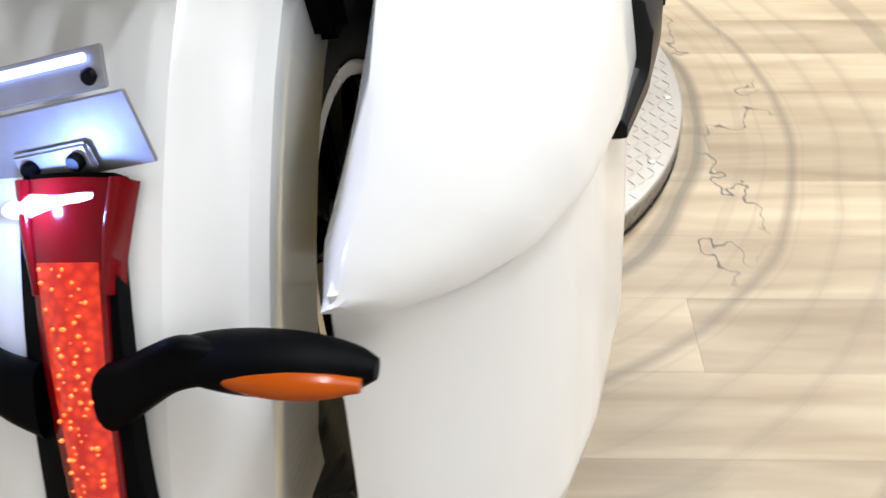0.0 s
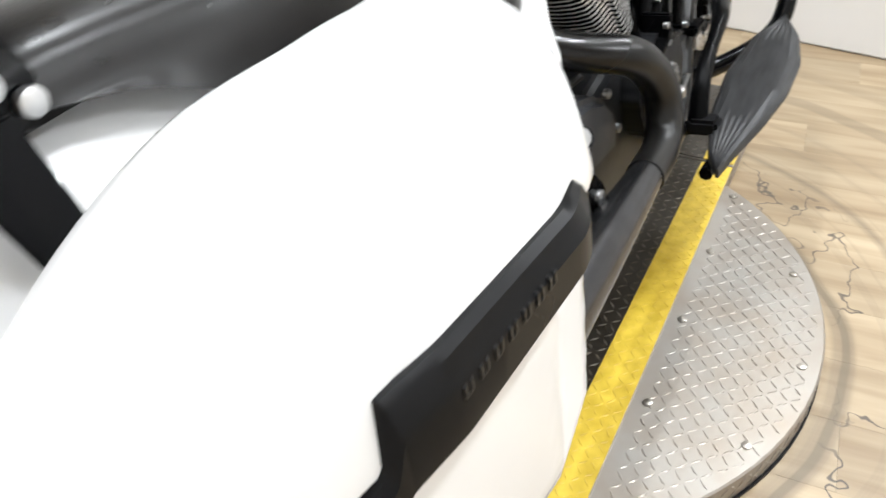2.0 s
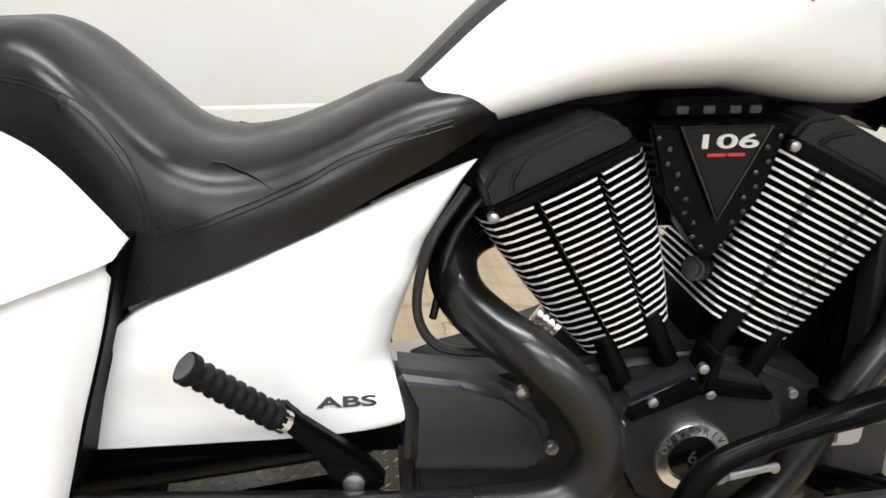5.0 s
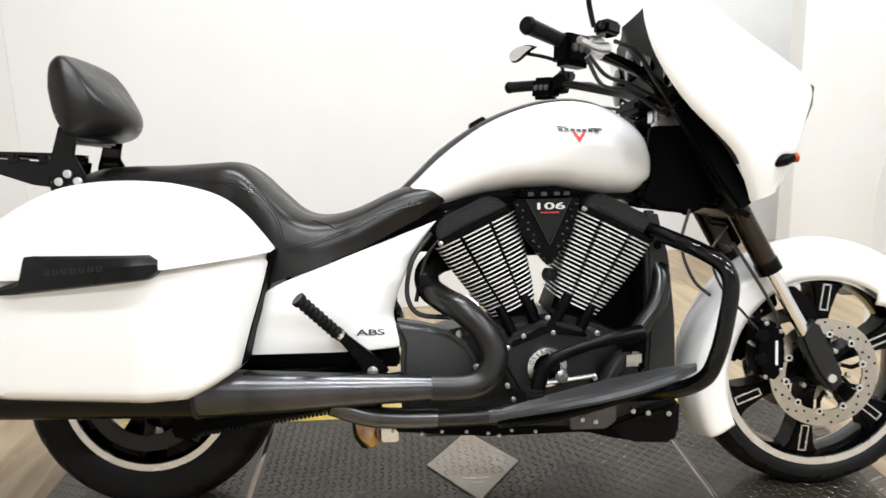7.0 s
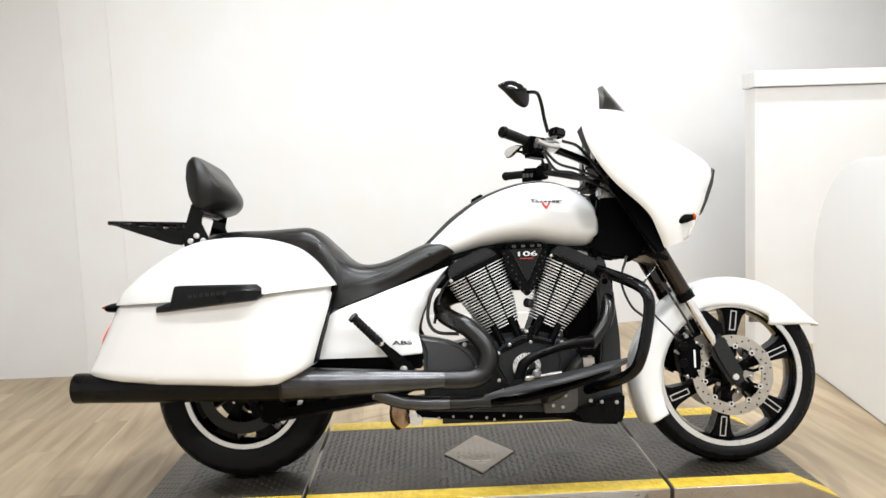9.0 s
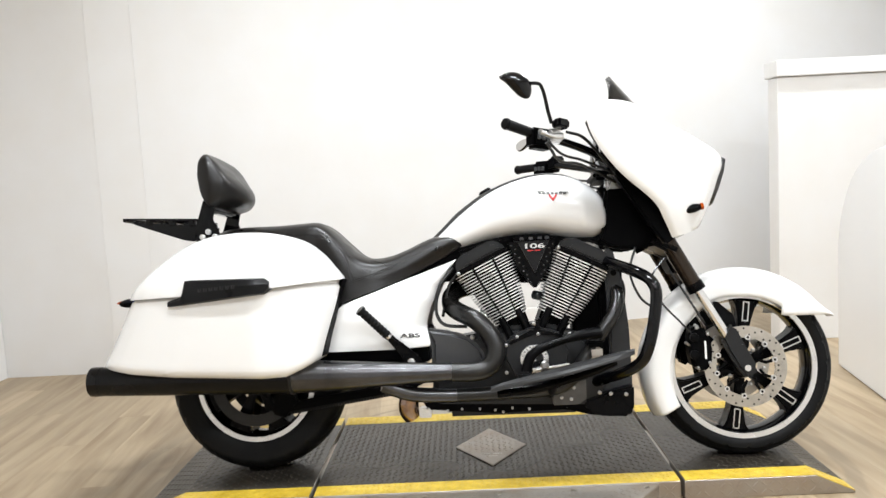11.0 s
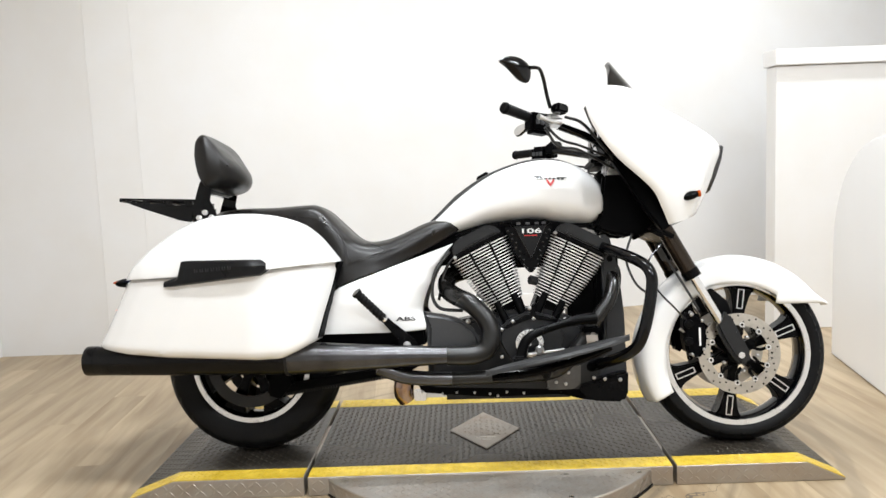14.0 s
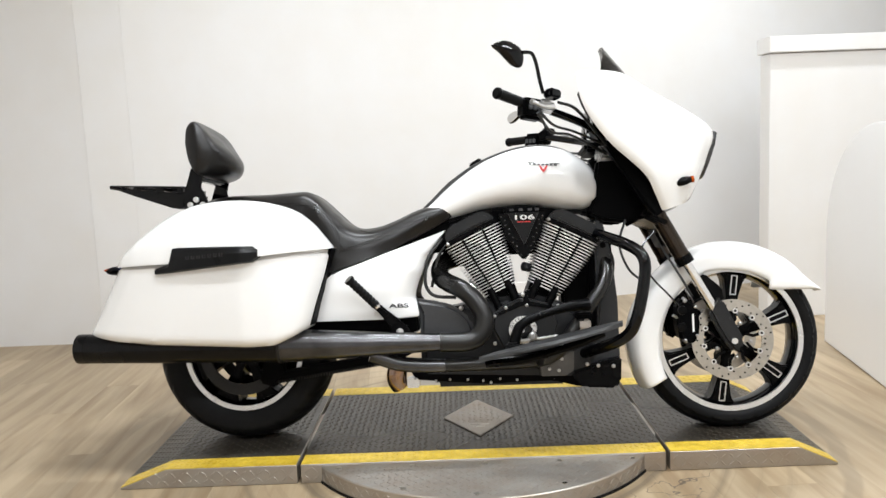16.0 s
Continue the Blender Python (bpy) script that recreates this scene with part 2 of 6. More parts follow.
    b.inputs["Roughness"].default_value = 0.42
    bp = nt.nodes.new("ShaderNodeBump")
    bp.inputs["Strength"].default_value, bp.inputs["Distance"].default_value = 0.12, 0.002
    nt.links.new(n1.outputs[0], bp.inputs["Height"])
    nt.links.new(bp.outputs[0], b.inputs["Normal"])
    return m


PLANK = floor_material()


# ---- mesh helpers ----
def curve(pts, n):
    """n + 1 points on a smooth line through pts."""
    p = np.array(pts, float)
    if len(p) == 2:
        return [tuple(p[0] + (p[1] - p[0]) * i / n) for i in range(n + 1)]
    d = np.r_[0, np.cumsum(np.sqrt(np.linalg.norm(np.diff(p, axis=0), axis=1)) + 1e-9)]
    tang = np.empty_like(p)
    tang[1:-1] = (p[2:] - p[:-2]) / (d[2:] - d[:-2])[:, None]
    tang[0], tang[-1] = (p[1] - p[0]) / (d[1] - d[0]), (p[-1] - p[-2]) / (d[-1] - d[-2])
    out = []
    for u in np.linspace(0, d[-1], n + 1):
        k = min(max(int(np.searchsorted(d, u, "right")) - 1, 0), len(p) - 2)
        h = d[k + 1] - d[k]
        s = (u - d[k]) / h
        out.append(tuple((2 * s**3 - 3 * s**2 + 1) * p[k] + (s**3 - 2 * s**2 + s) * h * tang[k] + (3 * s**2 - 2 * s**3) * p[k + 1] + (s**3 - s**2) * h * tang[k + 1]))
    return out


def lin(x, table):
    xs, ys = zip(*table)
    return float(np.interp(x, xs, ys))


def grid(rows, wrap=False, cap=False):
    """A mesh from rows of points; wrap closes each row into a ring, cap closes the first and last ring."""
    bm = bmesh.new()
    vs = [[bm.verts.new(p) for p in row] for row in rows]
    n = len(rows[0])
    for a, b in zip(vs, vs[1:]):
        for j in range(n if wrap else n - 1):
            bm.faces.new((a[j], a[(j + 1) % n], b[(j + 1) % n], b[j]))
    if cap:
        bm.faces.new(vs[0][::-1])
        bm.faces.new(vs[-1])
    bmesh.ops.recalc_face_normals(bm, faces=bm.faces)
    return bm


def shell(outer, inner):
    """A closed body between two grids of the same size."""
    bm = bmesh.new()
    a = [[bm.verts.new(p) for p in row] for row in outer]
    b = [[bm.verts.new(p) for p in row] for row in inner]
    n, m = len(a), len(a[0])
    for i in range(n - 1):
        for j in range(m - 1):
            bm.faces.new((a[i][j], a[i][j + 1], a[i + 1][j + 1], a[i + 1][j]))
            bm.faces.new((b[i][j], b[i + 1][j], b[i + 1][j + 1], b[i][j + 1]))
    rim = [(i, 0) for i in range(n)] + [(n - 1, j) for j in range(1, m)] + [(i, m - 1) for i in range(n - 2, -1, -1)] + [(0, j) for j in range(m - 2, 0, -1)]
    for (i, j), (k, l) in zip(rim, rim[1:] + rim[:1]):
        bm.faces.new((a[i][j], a[k][l], b[k][l], b[i][j]))
    bmesh.ops.recalc_face_normals(bm, faces=bm.faces)
    return bm


def add(bm, other, m=None):
    me = bpy.data.meshes.new("join")
    if m is not None:
        bmesh.ops.transform(other, matrix=m, verts=other.verts)
    other.to_mesh(me)
    other.free()
    bm.from_mesh(me)
    bpy.data.meshes.remove(me)
    return bm


def tube(pts, r, n=20, seg=12, cap=True):
    line = [Vector(p) for p in curve(pts, n)]
    rs = [r] * (n + 1) if isinstance(r, (int, float)) else [q[0] for q in curve([(v, 0) for v in r], n)]
    rows, side = [], None
    for i, p in enumerate(line):
        t = (line[min(i + 1, n)] - line[max(i - 1, 0)]).normalized()
        if side is None:
            side = t.cross(Vector((0, 0, 1)) if abs(t.z) < 0.9 else Vector((0, 1, 0))).normalized()
        side = (side - t * side.dot(t)).normalized()
        up = t.cross(side)
        rows.append([p + (side * math.cos(a) + up * math.sin(a)) * rs[i] for a in np.linspace(0, 2 * math.pi, seg, endpoint=False)])
    return grid(rows, True, cap)


def lathe(profile, cx, cz, seg=64, close=False):
    """Turns (radius, y) pairs round the y axis through (cx, cz)."""
    prof = list(profile) + ([profile[0]] if close else [])
    bm = bmesh.new()
    vs = [[bm.verts.new((cx + r * math.cos(a), y, cz + r * math.sin(a))) for a in np.linspace(0, 2 * math.pi, seg, endpoint=False)] for r, y in profile]
    if close:
        vs.append(vs[0])
    for a, b in zip(vs, vs[1:]):
        for j in range(seg):
            bm.faces.new((a[j], a[(j + 1) % seg], b[(j + 1) % seg], b[j]))
    if not close:
        for ring in (vs[0], vs[-1]):
            bm.faces.new(ring)
    bmesh.ops.recalc_face_normals(bm, faces=bm.faces)
    return bm


def plate(outline, y0, y1, bevel=0.003, steps=2):
    """An outline in x and z, as thick as from y0 to y1, with rounded edges."""
    bm = bmesh.new()
    a = [bm.verts.new((x, y0, z)) for x, z in outline]
    b = [bm.verts.new((x, y1, z)) for x, z in outline]
    bm.faces.new(a)
    bm.faces.new(b[::-1])
    n = len(a)
    for i in range(n):
        bm.faces.new((a[i], a[(i + 1) % n], b[(i + 1) % n], b[i]))
    bmesh.ops.recalc_face_normals(bm, faces=bm.faces)
    if bevel:
        bmesh.ops.bevel(bm, geom=bm.edges[:], offset=bevel, segments=steps, affect="EDGES", clamp_overlap=True)
    return bm


def box(x0, x1, y0, y1, z0, z1, bevel=0.004, m=None):
    bm = plate([(x0, z0), (x1, z0), (x1, z1), (x0, z1)], y0, y1, bevel)
    if m is not None:
        bmesh.ops.transform(bm, matrix=m, verts=bm.verts)
    return bm


def rod(a, b, r, seg=12):
    return tube([a, b], r, 1, seg)


def bolt(x, y, z, r=0.007, h=0.006, side=-1):
    return lathe([(r * 0.5, y + side * h), (r, y + side * h * 0.7), (r, y - side * 0.004)], x, z, 12)


def flip(bm):
    """The mirror image across the bike's middle plane."""
    bmesh.ops.transform(bm, matrix=Matrix.Diagonal((1, -1, 1, 1)), verts=bm.verts)
    bmesh.ops.reverse_faces(bm, faces=bm.faces)
    return bm


def part(name, bm, mat, parent=None, label="", smooth=True, angle=40):
    me = bpy.data.meshes.new(name)
    if smooth:
        for f in bm.faces:
            f.smooth = True
        for e in bm.edges:
            if len(e.link_faces) == 2 and e.calc_face_angle(0) > radians(angle):
                e.smooth = False
    bm.to_mesh(me)
    bm.free()
    me.materials.append(mat)
    ob = new(name, me)
    if parent is not None:
        ob.parent = parent
    return tagged(ob, label=label) if label else ob


def thing(name, label, category, m=None, group="", kind=""):
    ob = new(name)
    ob.empty_display_size = 0.05
    if m is not None:
        ob.matrix_basis = m
    return tagged(ob, label, category, group, kind)


def letters(body, size, depth, m, offset=0.0):
    cu = bpy.data.curves.new("letters", "FONT")
    cu.body, cu.size, cu.extrude, cu.align_x, cu.align_y = body, size, depth, "CENTER", "CENTER"
    cu.offset = offset
    ob = bpy.data.objects.new("letters", cu)
    me = bpy.data.meshes.new_from_object(ob)
    bm = bmesh.new()
    bm.from_mesh(me)
    bmesh.ops.transform(bm, matrix=m, verts=bm.verts)
    bpy.data.objects.remove(ob)
    bpy.data.meshes.remove(me)
    return bm


# ---- the room ----
def room_box(name, x0, x1, y0, y1, z0, z1, mat, label, category, bevel=0.0, turn=None):
    ob = part(name, box(x0, x1, y0, y1, z0, z1, bevel), mat, None, label, smooth=False)
    if turn is not None:
        ob.matrix_basis = turn
    return tagged(ob, category=category, kind="structure")


BACK = Matrix.Translation((-1.05, 1.80, 0)) @ pose(0, 0, 0, 0, 0, 15.2)
room_box("wall_north", 0.0, 5.95, 0.0, 0.16, FLOOR, 2.95, WALL, "plain white painted wall behind the motorcycle", "wall", 0.0, BACK)
room_box("wall_northwest", -2.06, -1.29, 1.76, 1.96, FLOOR, 2.95, WALL, "plain white wall panel in the corner of the bay", "wall")
# narrow facet between the two wall panels
facet = plate([(-1.289, 0.0), (-1.051, 0.04), (-1.051, 0.16), (-1.289, 0.16)], FLOOR, 2.95, 0)
bmesh.ops.transform(facet, matrix=Matrix(((1, 0, 0, 0), (0, 0, 1, 1.76), (0, 1, 0, 0), (0, 0, 0, 1))), verts=facet.verts)
bmesh.ops.recalc_face_normals(facet, faces=facet.faces)
tagged(part("wall_facet", facet, WALL, None, "narrow slanted white strip of the wall", smooth=False), category="wall", kind="structure")
room_box("wall_west", -2.07, -1.93, -4.60, 1.757, FLOOR, 2.95, WALL, "plain white painted side wall", "wall")
room_box("wall_south", -2.07, 4.65, -4.75, -4.61, FLOOR, 2.95, WALL, "plain white wall behind the lift", "wall")
room_box("wall_east", 4.50, 4.65, -4.60, 3.26, FLOOR, 2.95, WALL, "plain white wall past the partition", "wall")
room_box("white_board", -0.85, 1.42, 1.735, 1.765, FLOOR, 0.20, WALL, "low white board standing on the floor in front of the wall", "panel", 0.004)
HALF = Matrix.Translation((2.495, 1.76, 0)) @ pose(0, 0, 0, 0, 0, 3)
room_box("half_wall", 0.0, 2.0, 0.0, 0.12, FLOOR, 1.402, WALL, "white half-height wall with a flat cap", "wall", 0.003, HALF)
room_box("trim", -0.012, 2.0, -0.022, 0.14, 1.405, 1.492, WALL, "flat white cap on the half-height wall", "trim", 0.004, HALF)
room_box("ceiling", -2.07, 4.65, -4.75, 3.55, 2.952, 3.05, CEIL, "plain white ceiling", "ceiling")
ground = room_box("floor", -2.45, 4.85, -4.95, 3.60, FLOOR - 0.12, FLOOR - 0.004, DIRT, "pale wood-look plank floor with swept scuffs", "floor")


# screen panel with a round upper corner
def side_panel():
    out = [(0, FLOOR), (-4.3, FLOOR), (-4.3, 1.0), (-0.62, 1.0)]
    out += [(-0.62 + 0.62 * math.sin(a), 0.48 + 0.52 * math.cos(a)) for a in np.linspace(0.12, math.pi / 2, 18)]
    bm = plate(out, 0, 0.05, 0.008)
    ob = part("partition", bm, PANELW, None, "white partition panel with a rounded upper corner standing on the floor", angle=30)
    ob.matrix_basis = Matrix.Translation((2.552, 1.20, 0)) @ pose(0, 0, 0, 0, 0, 90 - 8.3) @ Matrix.Diagonal((1, -1, 1, 1))
    return tagged(ob, category="partition", kind="structure")


side_panel()

# ceiling lights
def ceiling_light(x, y):
    top = thing("ceiling_light", "long white ceiling light fitting with lit tubes", "lamp", LAMPS @ Matrix.Translation((x, y, 2.95)), "ceiling lights")
    part("housing", box(-0.65, 0.65, -0.07, 0.07, -0.06, 0.0, 0.006), CEIL, top)
    part("diffuser", box(-0.62, 0.62, -0.035, 0.035, -0.088, -0.062, 0.006), LAMP, top, "lit white diffuser")
    lamp = bpy.data.lights.new("tube_light", "AREA")
    lamp.shape, lamp.size, lamp.size_y, lamp.energy, lamp.color = "RECTANGLE", 1.24, 0.07, LIGHT, (0.905, 0.955, 1.0)
    ob = new("tube_light", lamp)
    ob.matrix_basis = LAMPS @ Matrix.Translation((x, y, 2.95 - 0.09))
    return top


for lx, ly in ((-0.75, 1.5), (-0.75, 0.1), (-0.75, -1.6), (1.25, 2.6), (1.25, 0.1), (1.25, -1.6)):
    ceiling_light(lx, ly)


# ---- the lift ----
lift = thing("motorcycle_lift", "low turntable lift with dark tread-plate deck and yellow edges", "lift")
DY0, DY1 = -0.281, 0.50
SIDE, FARSIDE = 0.072, 0.09


def deck_section(name, x0, x1, toe0=None, toe1=None):
    """A deck section; toe0 and toe1 are where its ramps meet the floor."""
    prof = [(x0, 0.0), (x1, 0.0)]
    prof += [(toe1, FLOOR + 0.006), (toe1, FLOOR + 0.001)] if toe1 else [(x1, FLOOR + 0.001)]
    prof += [(toe0, FLOOR + 0.001), (toe0, FLOOR + 0.006)] if toe0 else [(x0, FLOOR + 0.001)]
    return part(name, plate(prof, DY0, DY1, 0.0015, 1), TREAD_ALU, lift, smooth=False)


sections = [("rear_section", -0.196, 0.217, -0.345, None), ("middle_section", 0.229, 1.372, None, None), ("front_section", 1.384, 1.785, None, 1.906)]


def deck_z(x):
    return lin(x, [(-0.345, FLOOR + 0.006), (-0.196, 0), (1.785, 0), (1.906, FLOOR + 0.006)])


def strip(x0, x1, y0, y1, up, xs):
    stations = [x0] + [x for x in xs if x0 < x < x1] + [x1]
    outer = [[(x, y, deck_z(x) + up) for y in (y0, y1)] for x in stations]
    inner = [[(x, y, deck_z(x) + 0.0004) for y in (y0, y1)] for x in stations]
    return shell(outer, inner)


for name, x0, x1, t0, t1 in sections:
    ob = deck_section(name, x0, x1, t0, t1)
    a, b = (t0 or x0) + 0.002, (t1 or x1) - 0.002
    part("deck_plate", strip(a, b, DY0 + SIDE + 0.001, DY1 - FARSIDE - 0.001, 0.0025, (-0.196, 1.785)), TREAD_DARK, ob, "worn dark tread plate", smooth=False)
    part("edge_stripe", strip(a, b, DY0 + 0.001, DY0 + SIDE, 0.003, (-0.196, 1.785)), YELLOW, ob, "yellow painted edge", smooth=False)
    part("edge_stripe", strip(a, b, DY1 - FARSIDE, DY1 - 0.001, 0.003, (-0.196, 1.785)), YELLOW, ob, "yellow painted edge", smooth=False)


def lug(bm, x, y, z, ang, l=0.0125, w=0.0034, h=0.0016, slope=0.0):
    ca, sa = math.cos(ang), math.sin(ang)
    pts = [(-l, 0), (0, -w), (l, 0), (0, w)]
    low = [bm.verts.new((x + px * ca - py * sa, y + px * sa + py * ca, z + slope * (px * ca - py * sa))) for px, py in pts]
    tip = [bm.verts.new((x + px * ca * 0.6, y + px * sa * 0.6, z + h + slope * px * ca * 0.6)) for px in (-l, l)]
    bm.faces.new((low[0], low[1], tip[1], tip[0]))
    bm.faces.new((low[1], low[2], tip[1]))
    bm.faces.new((low[2], low[3], tip[0], tip[1]))
    bm.faces.new((low[3], low[0], tip[0]))


def tread(x0, x1, y0, y1, z_of, keep=lambda x, y: True, step=0.0205, grow=0.84):
    bm = bmesh.new()
    nx, ny = int((x1 - x0) / step), int((y1 - y0) / step)
    for i in range(nx):
        for j in range(ny):
            x, y = x0 + (i + 0.5) * step, y0 + (j + 0.5) * step
            if keep(x, y):
                lug(bm, x, y, z_of(x), radians(45 if (i + j) % 2 else -45) + random.uniform(-0.06, 0.06), 0.0125 * grow, 0.0034 * grow, 0.0018 * grow)
    return bm


on_plate = lambda x, y: abs(x - 0.80) / 0.125 + abs(y - 0.09) / 0.19 > 1.0
gap = lambda x: not (0.205 < x < 0.241 or 1.36 < x < 1.396)
tagged(part("tread_pattern", tread(-0.335, 1.895, DY0 + SIDE, DY1 - FARSIDE, lambda x: deck_z(x) + 0.0024, lambda x, y: gap(x) and on_plate(x, y)), TREAD_LUG, lift, smooth=False), kind="stuff")
tagged(part("tread_pattern", tread(-0.335, 1.895, DY0 + 0.003, DY0 + SIDE, lambda x: deck_z(x) + 0.0029, lambda x, y: gap(x), 0.0172, 0.74), YELLOW, lift, smooth=False), kind="stuff")
tagged(part("tread_pattern", tread(-0.335, 1.895, DY1 - FARSIDE, DY1 - 0.003, lambda x: deck_z(x) + 0.0029, lambda x, y: gap(x), 0.0205), YELLOW, lift, smooth=False), kind="stuff")
# lugs on the side plate
bm = bmesh.new()
for i in range(88):
    for j in range(2):
        x, z = -0.30 + i * 0.025, FLOOR + 0.018 + j * 0.025
        if z < deck_z(x) - 0.008 and gap(x):
            sub = bmesh.new()
            lug(sub, 0, 0, 0, radians(45 if (i + j) % 2 else -45))
            add(bm, sub, Matrix.Translation((x, DY0 - 0.0003, z)) @ pose(0, 0, 0, 90, 0, 0))
tagged(part("side_tread_pattern", bm, TREAD_ALU, lift, smooth=False), kind="stuff")

# maker's plate let into the deck
dia = [(0.675, 0.09), (0.80, -0.10), (0.925, 0.09), (0.80, 0.28)]
bm = plate(dia, 0, 0.004, 0.001)
bmesh.ops.transform(bm, matrix=Matrix(((1, 0, 0, 0), (0, 0, 1, 0), (0, 1, 0, 0.0028), (0, 0, 0, 1))), verts=bm.verts)
bmesh.ops.recalc_face_normals(bm, faces=bm.faces)
maker = part("diamond_plate", bm, TREAD_ALU, lift, "bare aluminium diamond-shaped plate")
on_diamond = lambda x, y: abs(x - 0.80) / 0.125 + abs(y - 0.09) / 0.19 < 0.9 and y > 0.02
tagged(part("diamond_tread", tread(0.675, 0.925, -0.10, 0.28, lambda x: 0.0066, on_diamond, 0.0205), TREAD_ALU, maker, smooth=False), kind="stuff")
part("lettering_bar", box(0.765, 0.835, 0.004, 0.012, 0.0065, 0.0074, 0.0004), STEEL, maker)
part("lettering_bar", box(0.780, 0.820, -0.016, -0.010, 0.0065, 0.0074, 0.0004), STEEL, maker)

# round turntable base
RC, RR = (0.80, 0.05), 0.604


def disc_ring(z, r):
    return [(RC[0] + r * math.cos(a), RC[1] + r * math.sin(a), z) for a in np.linspace(0, 2 * math.pi, 96, endpoint=False)]


part("turntable_base", grid([disc_ring(FLOOR + 0.001, RR - 0.004), disc_ring(FLOOR + 0.003, RR), disc_ring(-0.009, RR), disc_ring(-0.006, RR - 0.003)], True, True), TREAD_ALU, lift, "round aluminium tread-plate base")
inside = lambda x, y: math.hypot(x - RC[0], y - RC[1]) < RR - 0.014 and (y < DY0 - 0.006)
tagged(part("tread_pattern", tread(RC[0] - RR, RC[0] + RR, RC[1] - RR, DY0, lambda x: -0.0061, inside, 0.0195, 0.84), TREAD_ALU, lift, smooth=False), kind="stuff")
# lugs round the rim of the base, rubber foot under it
bm = bmesh.new()
for k in range(96):
    a = radians(180 + 180 * (k + 0.5) / 96)
    for j in range(2):
        z = FLOOR + 0.018 + j * 0.0195
        if z < -0.014:
            sub = bmesh.new()
            lug(sub, 0, 0, 0, radians(45 if (k + j) % 2 else -45), 0.0105, 0.0029, 0.0016)
            add(bm, sub, Matrix.Translation((RC[0] + RR * math.cos(a), RC[1] + RR * math.sin(a), z)) @ pose(0, 0, 0, 0, 0, math.degrees(a) + 90) @ pose(0, 0, 0, 90, 0, 0))
tagged(part("rim_tread_pattern", bm, TREAD_ALU, lift, smooth=False), kind="stuff")
part("rubber_foot", grid([disc_ring(FLOOR, RR - 0.01), disc_ring(FLOOR, RR + 0.004), disc_ring(FLOOR + 0.007, RR + 0.004), disc_ring(FLOOR + 0.008, RR - 0.01)], True, True), RUBBER, lift, "black rubber edge under the round base")
for bx in (0.354, 0.581, 0.808, 1.037, 1.261):
    part("bolt", add(bmesh.new(), lathe([(0.003, 0.003), (0.008, 0.002), (0.008, -0.002)], 0, 0, 12), Matrix.Translation((bx, -0.306, -0.005)) @ pose(0, 0, 0, 90, 0, 0)), STEEL, lift)
for bx, by in ((0.562, -0.470), (0.776, -0.522), (1.03, -0.47)):
    part("bolt", add(bmesh.new(), lathe([(0.003, 0.003), (0.008, 0.002), (0.008, -0.002)], 0, 0, 12), Matrix.Translation((bx, by, -0.005)) @ pose(0, 0, 0, 90, 0, 0)), STEEL, lift)


# ---- the motorcycle ----
bike = thing("motorcycle", "white touring motorcycle with black engine standing on the lift", "motorcycle", BIKE)

# saddlebags
SEAM = [(-0.352, 0.606), (-0.126, 0.613), (0.166, 0.627), (0.384, 0.649)]
LID_TOP = [(-0.350, 0.602), (-0.338, 0.619), (-0.305, 0.650), (-0.243, 0.698), (-0.157, 0.753), (-0.072, 0.787), (0.015, 0.798), (0.096, 0.797), (0.169, 0.787), (0.24, 0.763), (0.292, 0.722), (0.330, 0.676), (0.352, 0.647)]
OUT = [(-0.350, 0.194), (-0.346, 0.222), (-0.330, 0.258), (-0.30, 0.296), (-0.25, 0.328), (-0.18, 0.351), (-0.06, 0.373), (0.1, 0.381), (0.2, 0.364), (0.28, 0.317), (0.34, 0.255), (0.368, 0.212)]
INN = 0.188
FRONT = [(0.35, 0.262), (0.394, 0.283), (0.478, 0.304), (0.562, 0.328), (0.65, 0.352)]


